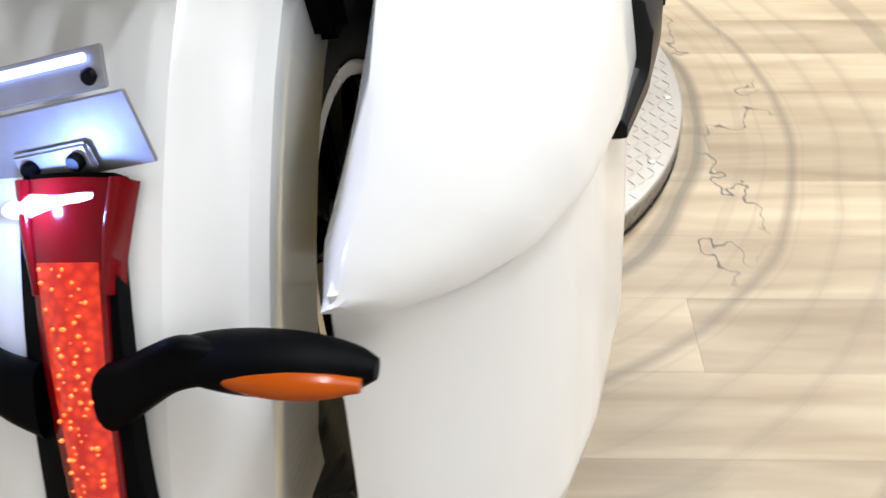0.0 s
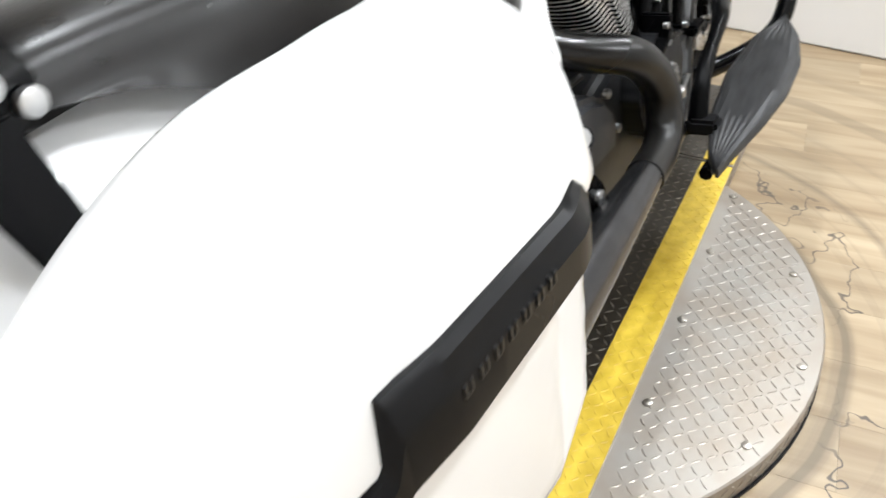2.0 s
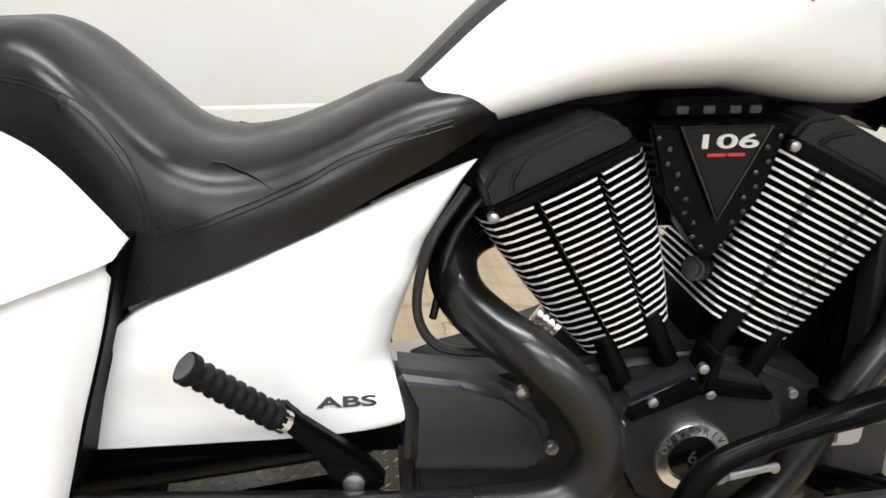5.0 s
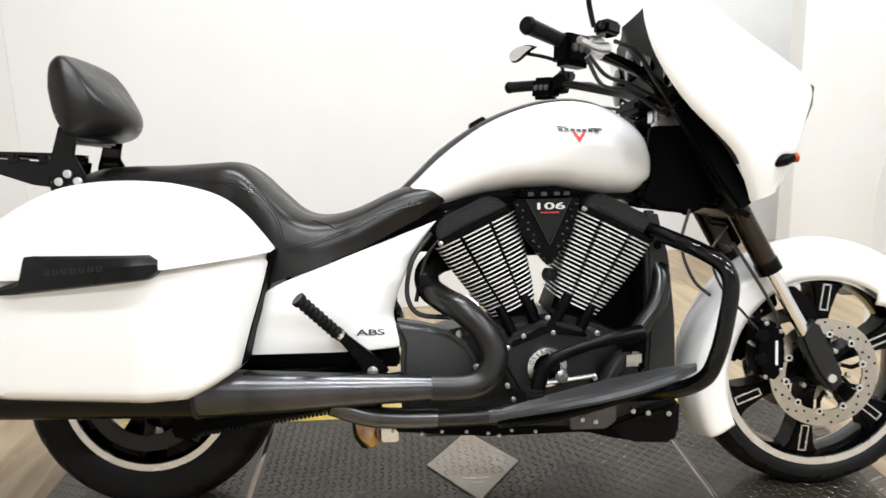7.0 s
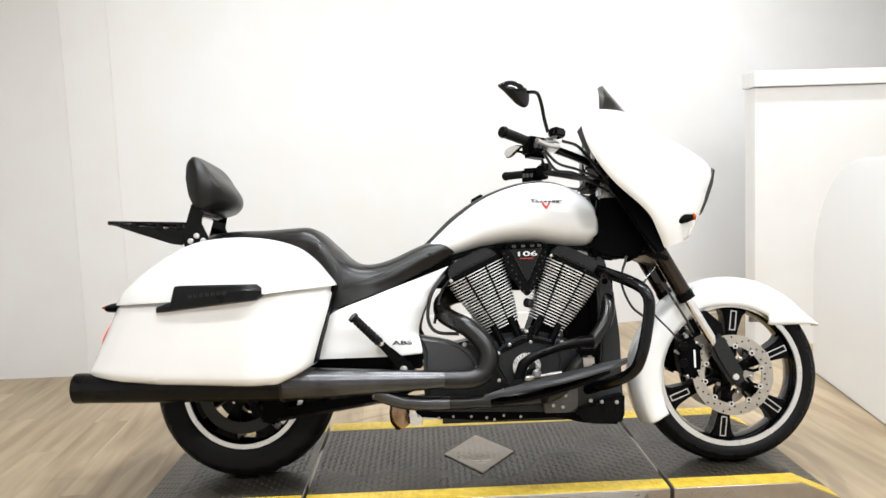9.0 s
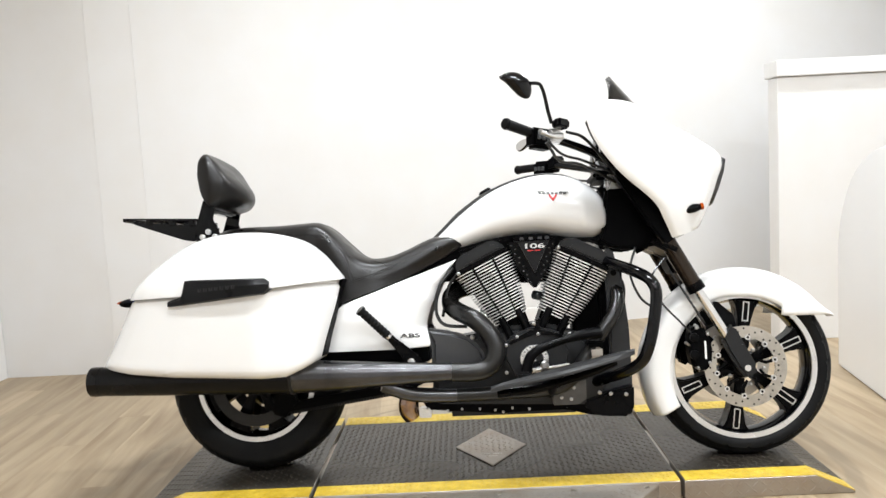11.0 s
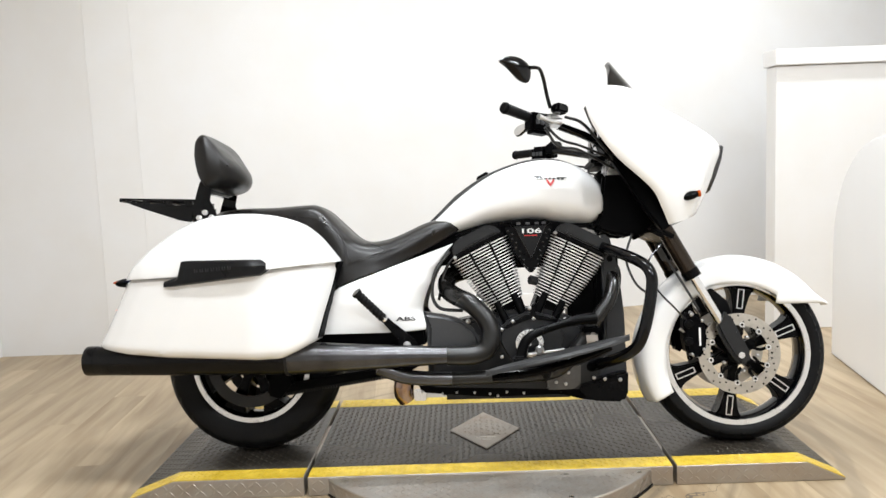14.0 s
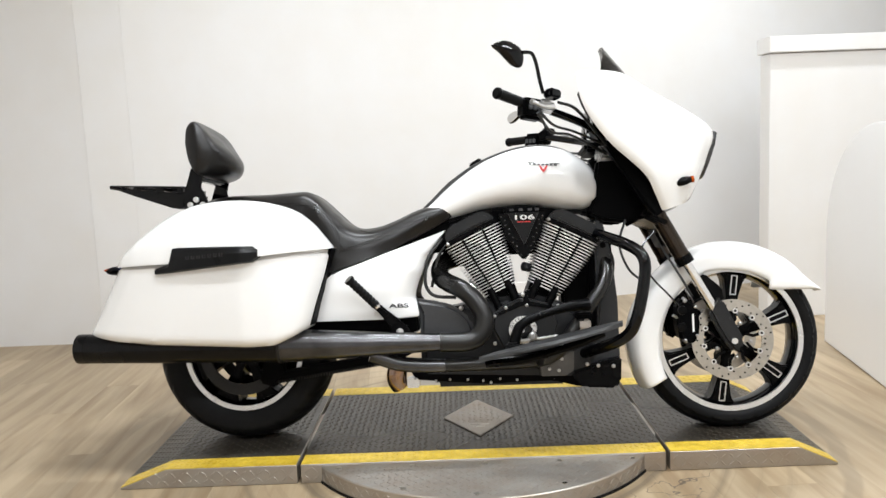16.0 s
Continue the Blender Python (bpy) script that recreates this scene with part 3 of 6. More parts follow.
def saddlebag(side):
    # body
    nu, nv = 48, 22
    outer, inner = [], []
    for j in range(nv + 1):
        v = j / nv
        ro, ri = [], []
        for i in range(nu + 1):
            u = i / nu
            zb = lin(u, [(0, 0.388), (0.06, 0.385), (0.2, 0.370), (0.4, 0.358), (0.80, 0.344), (0.90, 0.346), (0.95, 0.366), (1, 0.394)])
            z = zb + (lin(-0.350 + 0.725 * u, SEAM) + 0.004 - 0.014 * max(0, (u - 0.88) / 0.12) - zb) * v
            xl = lin(z, [(0.35, -0.465), (0.388, -0.452), (0.425, -0.431), (0.51, -0.389), (0.604, -0.346)])
            xr = lin(z, FRONT)
            x = xl + (xr - xl) * u
            w = min(max((u - 0.4) / 0.3, 0), 1)
            y = lin((-0.350 + 0.725 * u) * (1 - w) + x * w, OUT) - (0.007 if v < 0.93 else 0.024)
            y -= 0.02 * max(0, (u - 0.96) / 0.04) ** 2
            low = (1 - v) ** 2
            y = INN + (y - INN) * (1 - 0.05 * low) - (0.020 * max(0, 1 - v * 14) ** 2 * (y - INN) / 0.2)
            ro.append((x, -max(y, INN + 0.004), z))
            ri.append((x, -INN, z))
        outer.append(ro)
        inner.append(ri)
    bm = shell(outer, inner)
    body = part("saddlebag_body", bm if side < 0 else flip(bm), WHITE, bike)
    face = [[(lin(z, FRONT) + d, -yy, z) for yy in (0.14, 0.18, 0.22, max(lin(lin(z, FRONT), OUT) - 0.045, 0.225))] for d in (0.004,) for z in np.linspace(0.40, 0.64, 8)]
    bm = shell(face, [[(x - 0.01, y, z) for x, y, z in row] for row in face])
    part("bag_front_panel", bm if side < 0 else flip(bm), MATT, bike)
    # lid
    rows = []
    top = curve(LID_TOP, 54)
    for x, zt in top:
        zb = lin(x, SEAM) - 0.007
        zt = max(zt, zb + 0.006)
        yo = lin(x, OUT) + 0.007
        ring = []
        h, d = zt - zb, yo - INN
        for q, z in curve([(1.0, 0.0), (1.0, 0.06), (0.94, 0.37), (0.84, 0.64), (0.68, 0.85), (0.48, 0.97), (0.28, 1.0), (0.10, 1.0), (0.0, 0.97)], 22):
            inn = INN + lin(x, [(-0.35, 0.004), (-0.335, 0.010), (-0.29, 0.022), (-0.15, 0.030), (-0.06, 0.038), (0.02, 0.054), (0.10, 0.050), (0.20, 0.020), (0.28, -0.002), (0.35, 0.006)])
            ring.append((x, -(inn + (yo - inn) * q), zb + h * z))
        low = INN - lin(x, [(-0.34, 0.006), (-0.30, 0.014), (-0.05, 0.016), (0.10, 0.004)])
        ring += [(x, -low, zb + 0.10 * h), (x, -low, zb), (x, -(INN + yo) / 2, zb)]
        rows.append(ring)
    bm = grid(rows, True, True)
    part("saddlebag_lid", bm if side < 0 else flip(bm), WHITE, bike, angle=50)
    # latch handle
    xs = curve([(-0.168, 0), (-0.1195, 0), (-0.1185, 0), (-0.108, 0), (-0.104, 0), (0.02, 0), (0.12, 0), (0.157, 0)], 44)
    outer, inner = [], []
    for x, _ in xs:
        zt = lin(x, [(-0.168, 0.592), (-0.120, 0.606), (-0.108, 0.652), (-0.09, 0.654), (0.142, 0.651), (0.157, 0.640)])
        zb = lin(x, [(-0.168, 0.575), (-0.13, 0.577), (0.140, 0.602), (0.157, 0.618)])
        y0 = lin(x, OUT)
        proud = lin(x, [(-0.168, 0.006), (-0.115, 0.0135), (0.12, 0.0185), (0.157, 0.009)])
        outer.append([(x, -(y0 + proud * q + 0.002), zb + (zt - zb) * w) for w, q in ((0, 0.35), (0.05, 0.95), (0.08, 1.12), (0.62, 1.16), (0.68, 1.02), (0.92, 0.70), (1, 0.3))])
        inner.append([(x, -(y0 - 0.03), zb + (zt - zb) * w) for w in (0, 0.05, 0.08, 0.62, 0.68, 0.92, 1)])
    bm = shell(outer, inner)
    grip = part("latch_handle", bm if side < 0 else flip(bm), HANDLE, bike, "black latch handle with a raised maker's mark", angle=30)
    for k in range(7):
        x = -0.060 + 0.0175 * k
        for dx, dz, w, h in ((0.0, 0.0, 0.0035, 0.011), (0.0075, 0.0, 0.0035, 0.011), (0.0035, 0.0, 0.004, 0.0028)):
            y1 = lin(x, OUT) + lin(x, [(-0.115, 0.0135), (0.12, 0.0185)]) * 1.16
            bm = box(x + dx, x + dx + w, -(y1 + 0.0036), -(y1 - 0.006), 0.6165 + 0.001 * k + dz, 0.6165 + 0.001 * k + dz + h, 0.0008)
            part("mark_bar", bm if side < 0 else flip(bm), MARK, grip)


saddlebag(-1)
saddlebag(1)

# rear fender and tail
TAIL = [(0.16, 0.775), (0.05, 0.778), (-0.06, 0.772), (-0.15, 0.750), (-0.22, 0.716), (-0.28, 0.674), (-0.335, 0.628), (-0.385, 0.577), (-0.428, 0.522), (-0.455, 0.470), (-0.470, 0.41)]


def fender_loft(path, section, n):
    line = curve(path, n)
    rows = []
    for i, (x, z) in enumerate(line):
        xa, za = line[max(i - 1, 0)]
        xb, zb = line[min(i + 1, n)]
        t = Vector((xb - xa, 0, zb - za)).normalized()
        nrm = Vector((-t.z, 0, t.x)) * (-1 if t.x < 0 or abs(t.x) < 1e-6 and t.z > 0 else 1)
        rows.append([(x + nrm.x * d, y, z + nrm.z * d) for y, d in section(i / n)])
    return rows


def tail_section(u):
    w = lin(u, [(0, 0.095), (0.15, 0.108), (0.30, 0.126), (0.4, 0.128), (0.75, 0.128), (1, 0.118)])
    half = [(0.0, 0.0), (0.30 * w, -0.001), (0.64 * w, -0.009), (0.69 * w, -0.014), (0.94 * w, -0.047), (w, -0.062), (w, -0.15)]
    return [(-y, d) for y, d in half[:0:-1]] + half


rows = fender_loft(TAIL, tail_section, 40)
bm = grid(rows)
fender = part("rear_fender", bm, WHITE, bike, angle=17)
fender.modifiers.new("thick", "SOLIDIFY").thickness = 0.004


def tail_at(u, y, d):
    line = curve(TAIL, 200)
    i = int(u * 200)
    (xa, za), (xb, zb) = line[max(i - 1, 0)], line[min(i + 1, 200)]
    t = Vector((xb - xa, 0, zb - za)).normalized()
    nrm = Vector((t.z, 0, -t.x))
    x, z = line[i]
    return Vector((x + nrm.x * d, y, z + nrm.z * d))


def tail_strip(u0, u1, w0, w1, d0, d1, n=16, m=9, bow=0.006):
    outer, inner = [], []
    for i in range(n + 1):
        u, w = u0 + (u1 - u0) * i / n, w0 + (w1 - w0) * i / n
        outer.append([tail_at(u, w * q, d1 + bow * (1 - q * q)) for q in np.linspace(-1, 1, m)])
        inner.append([tail_at(u, w * q, d0) for q in np.linspace(-1, 1, m)])
    return shell(outer, inner)


part("tail_subframe", box(-0.10, 0.30, -0.152, 0.152, 0.625, 0.700, 0.012), MATT, bike)
LAMP_Y = -0.030           # the lamp sits off the fender's middle


def lamp_strip(*a, dy=0.0, **k):
    bm = tail_strip(*a, **k)
    for v in bm.verts:
        v.co.y += LAMP_Y + dy - (0.009 - 0.7 * dy) * min(max((v.co.x + 0.33) / -0.10, 0), 1)
    return bm


lamp = part("tail_lamp", lamp_strip(0.572, 0.93, 0.0265, 0.0160, -0.004, 0.0135, dy=-0.003), RED, bike, "tall red tail lamp tapering downward")
part("bezel", lamp_strip(0.568, 0.95, 0.031, 0.035, -0.006, 0.009), MATT, lamp)
for s in (-1, 1):
    wing = lamp_strip(0.572, 0.66, 0.0045, 0.0025, -0.002, 0.0150, dy=-0.004, bow=0.002)
    for v in wing.verts:
        f = min(max((v.co.x + 0.295) / -0.06, 0), 1)
        v.co.y += s * (0.0330 - 0.010 * f)
    part("lens_edge", wing, RED, lamp)
part("lit_strip", lamp_strip(0.635, 0.92, 0.0205, 0.0115, 0.008, 0.0160, dy=-0.004), LED, lamp, "lit red lamp strip")
bm = bmesh.new()
for i in range(120):
    u = 0.64 + 0.27 * i / 120
    g = random.uniform(0.45, 1.25)
    p = tail_at(u, LAMP_Y - 0.004 - lin(u, [(0.64, 0.001), (0.80, 0.011)]) + random.uniform(-0.8, 0.8) * lin(u, [(0.63, 0.020), (0.92, 0.011)]), 0.0213)
    add(bm, lathe([(0.0004 * g, -0.0014 * g), (0.0015 * g, 0.0), (0.0004 * g, 0.0014 * g)], 0, 0, 6), Matrix.Translation(p))
tagged(part("led_specks", bm, SPARK, lamp, "lit amber specks of the lamp"), kind="stuff")

# plate bracket with its lamp
def bracket():
    m = Matrix.Translation((-0.291, -0.019, 0.660)) @ pose(0, 0, 0, 0, 14, 0) @ pose(0, 0, 0, -8, 0, 0)
    up = m @ Matrix.Translation((0, 0, 0.046)) @ pose(0, 0, 0, 0, 27, 0)
    b = part("plate_bracket", box(-0.003, 0.0, -0.067, 0.067, 0.0, 0.046, 0.001, m), GALV, bike, "bare metal number plate bracket")
    part("upper_flange", box(-0.006, -0.003, -0.060, 0.060, 0.001, 0.026, 0.001, up), GALV, b)
    rows = []
    for s in np.linspace(-1, 1, 21):
        r = max(1 - s * s, 0.01) ** 0.5
        rows.append([m @ Vector((-0.022 + 0.011 * r * math.cos(a), 0.036 * s, -0.006 + 0.0085 * r * math.sin(a))) for a in np.linspace(0, 2 * math.pi, 16, endpoint=False)])
    part("lamp_housing", grid(rows, True, True), PLATE_LIGHT, b, "lit white plate lamp")
    part("lamp_strip", box(-0.0100, -0.0060, -0.050, 0.050, 0.017, 0.022, 0.001, up), PLATE_LIGHT, b, "lit white lamp strip")
    glow = bpy.data.lights.new("plate_light", "POINT")
    glow.energy, glow.color, glow.shadow_soft_size = 0.45, (0.22, 0.36, 1.0), 0.004
    lit = new("plate_light", glow)
    lit.matrix_basis = BIKE @ m @ Matrix.Translation((-0.045, 0.0, 0.006))
    part("plate_clip", box(-0.008, -0.003, -0.030, 0.024, 0.004, 0.022, 0.002, m), GALV, b)
    for y, z, d in ((-0.020, 0.012, 0.008), (0.013, 0.012, 0.008), (-0.049, 0.056, -0.002)):
        part("bolt", add(bmesh.new(), lathe([(0.004, 0.006), (0.0055, 0.004), (0.0055, 0)], 0, 0, 12), m @ Matrix.Translation((-d, y, z)) @ pose(0, 0, 0, 0, 0, 90)), SATIN, b)


bracket()


def rear_signal(side):
    def sided(bm):
        if side < 0:
            return bm
        bm = flip(bm)
        bmesh.ops.translate(bm, vec=(0, 2 * LAMP_Y, 0), verts=bm.verts)
        return bm

    # broad flattened arm out of the lamp's black surround
    rows = []
    line = curve([(-0.397, -0.046, 0.575), (-0.394, -0.066, 0.580), (-0.388, -0.086, 0.589), (-0.383, -0.104, 0.595), (-0.380, -0.130, 0.592)], 20)
    for i, p in enumerate(line):
        s = i / 20
        h, d = lin(s, [(0, 0.024), (0.3, 0.020), (0.7, 0.0165), (1, 0.012)]), lin(s, [(0, 0.012), (0.5, 0.012), (1, 0.011)])
        ring = []
        for a in np.linspace(0, 2 * math.pi, 20, endpoint=False):
            c, q = math.cos(a), math.sin(a)
            c, q = math.copysign(abs(c) ** 0.7, c), math.copysign(abs(q) ** 0.7, q)
            ring.append((p[0] + d * c * 0.78 + h * q * 0.62, p[1], p[2] - d * c * 0.62 + h * q * 0.78))
        rows.append(ring)
    ob = part("signal_arm", sided(grid(rows, True, True)), MATT, bike)
    rows = []
    for s in np.linspace(0, 1, 18):
        r = math.sin(math.pi * min(0.06 + s * 0.92, 1)) ** 0.42
        rows.append([(-0.377 + 0.022 * r * math.cos(a) - 0.004 * s, -0.096 - 0.124 * s, 0.593 - 0.004 * s + 0.015 * r * math.sin(a)) for a in np.linspace(0, 2 * math.pi, 20, endpoint=False)])
    part("signal_body", sided(grid(rows, True, True)), MATT, ob)
    rows = []
    for s in np.linspace(0, 1, 14):
        r = math.sin(math.pi * min(max(s, 0.04), 0.96)) ** 0.5
        rows.append([(-0.391 + 0.0125 * r * math.cos(a) - 0.004 * s, -0.126 - 0.088 * s, 0.5955 - 0.003 * s + 0.0075 * r * math.sin(a)) for a in np.linspace(0, 2 * math.pi, 16, endpoint=False)])
    part("signal_lens", sided(grid(rows, True, True)), AMBER, ob, "amber signal lens")


rear_signal(-1)
rear_signal(1)

# seat
SEAT_TOP = [(-0.12, 0.815), (-0.09, 0.826), (-0.02, 0.834), (0.1, 0.834), (0.2, 0.838), (0.245, 0.837), (0.285, 0.815), (0.34, 0.762), (0.387, 0.720), (0.433, 0.705), (0.49, 0.711), (0.547, 0.731), (0.605, 0.757), (0.652, 0.771), (0.705, 0.774), (0.732, 0.766), (0.744, 0.752)]
SEAT_W = [(-0.12, 0.09), (-0.06, 0.110), (0.1, 0.122), (0.25, 0.126), (0.34, 0.148), (0.42, 0.156), (0.52, 0.146), (0.62, 0.126), (0.69, 0.117), (0.732, 0.100), (0.744, 0.055)]
SKIRT_W = [(-0.12, 0.10), (0.1, 0.14), (0.26, 0.160), (0.32, 0.176), (0.39, 0.173), (0.45, 0.165), (0.536, 0.144), (0.60, 0.121), (0.665, 0.108), (0.732, 0.098), (0.744, 0.05)]


def seat_section(x, zt):
    w = lin(x, SEAT_W)
    wb = lin(x, SKIRT_W)
    zb = lin(x, [(-0.12, 0.79), (0.0, 0.77), (0.15, 0.70), (0.24, 0.62), (0.298, 0.552), (0.305, 0.552), (0.388, 0.578), (0.536, 0.629), (0.665, 0.692), (0.70, 0.712), (0.732, 0.732), (0.744, 0.742)])
    dish = lin(x, [(-0.1, 0.0), (0.2, 0.006), (0.30, 0.012), (0.43, 0.022), (0.55, 0.010), (0.65, 0.0)])
    k = lin(x, [(0.60, 1.0), (0.72, 0.4)])
    side = zt - 0.056 * k
    return curve([(0, zt - dish * 0.15), (0.36 * w, zt), (0.66 * w, zt - 0.008 * k), (0.88 * w, zt - 0.024 * k), (w, side), (w + (wb - w) * 0.55, side + (zb - side) * 0.55), (wb, zb)], 24)


def flank(x, z):
    """How far out the seat's flank is at a height."""
    half = seat_section(x, lin(x, SEAT_TOP))[10:]
    return float(np.interp(z, [p[1] for p in half[::-1]], [p[0] for p in half[::-1]]))


def seat():
    rows = []
    for x, zt in curve(SEAT_TOP, 70):
        half = seat_section(x, zt)
        zb = half[-1][1]
        rows.append([(x, -y, z) for y, z in half[:0:-1]] + [(x, y, z) for y, z in half] + [(x, 0.03, min(zb, zt - 0.03)), (x, -0.03, min(zb, zt - 0.03))])
    ob = part("seat", grid(rows, True, True), LEATHER, bike, "two-up black vinyl seat with stitched seams", angle=60)
    for side in (-1, 1):
        # stitched welts along the flank, a double row each
        low = ((0.368, 0.632), (0.419, 0.647), (0.472, 0.664), (0.532, 0.688), (0.564, 0.704), (0.629, 0.725), (0.680, 0.738))
        rear = ((0.14, 0.800), (0.25, 0.788), (0.305, 0.765), (0.341, 0.726), (0.355, 0.702), (0.365, 0.670), (0.368, 0.632))
        front = ((0.425, 0.698), (0.442, 0.694), (0.469, 0.686), (0.494, 0.671))
        for pts, dx, dz in ((low, 0, 0), (low, 0, -0.006), (rear, 0, 0), (rear, -0.006, -0.003), (front, 0, 0)):
            line = [(xs + dx, flank(xs + dx, zs + dz), zs + dz) for xs, zs in curve(pts, 24)]
            part("seam", tube([(x, side * (y + (0.0004 if pts is not front else -0.0005)), z) for x, y, z in line], 0.0011, 40, 6), LEATHER, ob)
    part("seat_rail", box(0.52, 0.735, -0.085, 0.085, 0.615, 0.715, 0.01), MATT, ob)
    part("seat_base", box(0.02, 0.60, -0.11, 0.11, 0.60, 0.69, 0.01), MATT, ob)


seat()

# side covers
COVER = [(0.404, 0.284, 0.513), (0.409, 0.286, 0.612), (0.42, 0.290, 0.621), (0.45, 0.300, 0.614), (0.475, 0.308, 0.607), (0.51, 0.319, 0.614), (0.547, 0.331, 0.628), (0.60, 0.464, 0.653), (0.64, 0.576, 0.679), (0.67, 0.660, 0.700), (0.688, 0.709, 0.713)]


def cover_y(x, z, xr):
    """How far out the cover stands: drawn in towards its front edge and its upper tip."""
    front = max(0.0, 1 - (xr - x) / 0.085) ** 2 * lin(z, [(0.44, 0.0), (0.468, 0.050), (0.60, 0.045), (0.69, 0.01)])
    return lin(z, [(0.40, 0.190), (0.50, 0.192), (0.56, 0.182), (0.62, 0.150), (0.69, 0.095)]) - front


def side_cover(side):
    outer, inner = [], []
    for z, xl, xr in curve(COVER, 44):
        ro, ri = [], []
        for i in range(25):
            u = i / 24
            x = xl + (xr - xl) * u
            roll = 0.010 * (max(0, u - 0.86) / 0.14) ** 2 + 0.004 * (max(0, 0.06 - u) / 0.06) ** 2
            ro.append((x, -(cover_y(x, z, xr) - roll), z))
            ri.append((x, -(cover_y(x, z, xr) - 0.03), z))
        outer.append(ro)
        inner.append(ri)
    bm = shell(outer, inner)
    ob = part("side_cover", bm if side < 0 else flip(bm), WHITE, bike, angle=50)
    if side < 0:
        mark = letters("ABS", 0.0185, 0.0006, Matrix.Translation((0.5580, -0.1920, 0.4470)) @ pose(0, 0, 0, 90, 0, 0) @ Matrix.Shear("XY", 4, (0.25, 0)) @ Matrix.Diagonal((2.05, 1, 1, 1)), 0.00045)
        part("lettering", mark, SIGN_DARK, ob, "dark grey letters ABS", smooth=False)
    lower = plate([(0.27, 0.37), (0.62, 0.36), (0.612, 0.44), (0.57, 0.47), (0.29, 0.44)], -0.165, -0.10, 0.006)
    part("inner_panel", lower if side < 0 else flip(lower), MATT, bike)


side_cover(-1)
side_cover(1)

# fuel tank
TANK_TOP = [(0.618, 0.742), (0.656, 0.776), (0.733, 0.846), (0.831, 0.913), (0.930, 0.952), (1.018, 0.966), (1.090, 0.958), (1.150, 0.933), (1.200, 0.893), (1.231, 0.835), (1.239, 0.79)]
TANK_BOT = [(0.618, 0.734), (0.72, 0.716), (0.823, 0.744), (0.897, 0.754), (0.990, 0.756), (1.100, 0.737), (1.175, 0.734), (1.214, 0.752), (1.239, 0.785)]
TANK_W = [(0.618, 0.085), (0.69, 0.10), (0.79, 0.128), (0.91, 0.152), (1.035, 0.160), (1.138, 0.152), (1.209, 0.115), (1.239, 0.05)]


def tank_y(x, z):
    """Half the tank's width at a place on its side."""
    zt, zb, w = lin(x, TANK_TOP), lin(x, TANK_BOT), lin(x, TANK_W)
    mid = zb + (zt - zb) * 0.42
    sa = min(max((z - mid) / ((zt - zb) * 0.58), 0.0), 1.0) ** (1 / 0.92)
    return w * max(1 - sa * sa, 0.0) ** 0.425


def tank_bar(x0, x1, z0, z1, drop):
    zs = (z0 + z1) / 2
    outer = [[(x, -tank_y(x, z - drop * (x - x0)) - 0.0046, z - drop * (x - x0)) for z in (z0, zs, z1)] for x in np.linspace(x0, x1, 4)]
    inner = [[(x, y + 0.006, z) for x, y, z in row] for row in outer]
    return shell(outer, inner)


def tank():
    rows = []
    for k, (x, zt) in enumerate(curve(TANK_TOP, 56)):
        zb, w = lin(x, TANK_BOT), lin(x, TANK_W)
        zb = min(zb, zt - 0.006)
        mid, h1, h2 = zb + (zt - zb) * 0.42, (zt - zb) * 0.58, (zt - zb) * 0.42
        ring = []
        for a in np.linspace(0, 2 * math.pi, 48, endpoint=False):
            ca, sa = math.cos(a), math.sin(a)
            y = w * math.copysign(abs(ca) ** 0.85, ca)
            z = mid + (h1 * abs(sa) ** 0.92 if sa > 0 else -h2 * abs(sa) ** 0.75)
            ring.append((x, y, z))
        rows.append(ring)
    ob = part("fuel_tank", grid(rows, True, True), WHITE, bike, "rounded white fuel tank with a dark centre strip", angle=60)
    outer, inner = [], []
    for x, z in curve(TANK_TOP[0:8], 40):
        w = lin(x, [(0.618, 0.034), (0.8, 0.038), (1.0, 0.038), (1.13, 0.026)])
        outer.append([(x, w * q, z + lin(x, [(0.618, 0.016), (0.72, 0.018), (0.85, 0.010), (1.0, 0.007)]) - 0.006 * q * q) for q in np.linspace(-1, 1, 7)])
        inner.append([(x, w * q, z - 0.012) for q in np.linspace(-1, 1, 7)])
    part("centre_strip", shell(outer, inner), STRIP, ob, "dark grey tank centre strip")
    part("filler_lever", box(0.80, 0.845, -0.02, 0.02, 0.900, 0.931, 0.004, Matrix.Translation((0.82, 0, 0.91)) @ pose(0, 0, 0, 0, -28, 0) @ Matrix.Translation((-0.82, 0, -0.915))), SATIN, ob)
    for k in range(7):
        x = 0.992 + 0.0135 * k
        part("mark_bar", tank_bar(x, x + 0.0095, 0.8885 - 0.0010 * k, 0.8938 - 0.0010 * k, 0.07), SIGN_DARK, ob)
    part("mark_bar", tank_bar(0.988, 1.012, 0.8965, 0.8982, 0.07), SIGN_DARK, ob)
    part("mark_bar", tank_bar(1.06, 1.092, 0.8905, 0.8922, 0.07), SIGN_DARK, ob)
    outer = []
    for s in np.linspace(0, 1, 9):
        xc, zc = (1.026 + 0.0125 * s * 2, 0.8835 - 0.018 * s * 2) if s <= 0.5 else (1.0385 + 0.0125 * (s * 2 - 1), 0.8655 + 0.017 * (s * 2 - 1))
        outer.append([(xc, -tank_y(xc, z) - 0.0046, z) for z in (zc - 0.005, zc, zc + 0.005)])
    v = shell(outer, [[(x, y + 0.006, z) for x, y, z in row] for row in outer])
    part("mark_chevron", v, SIGN_RED, ob, "small red chevron")


tank()

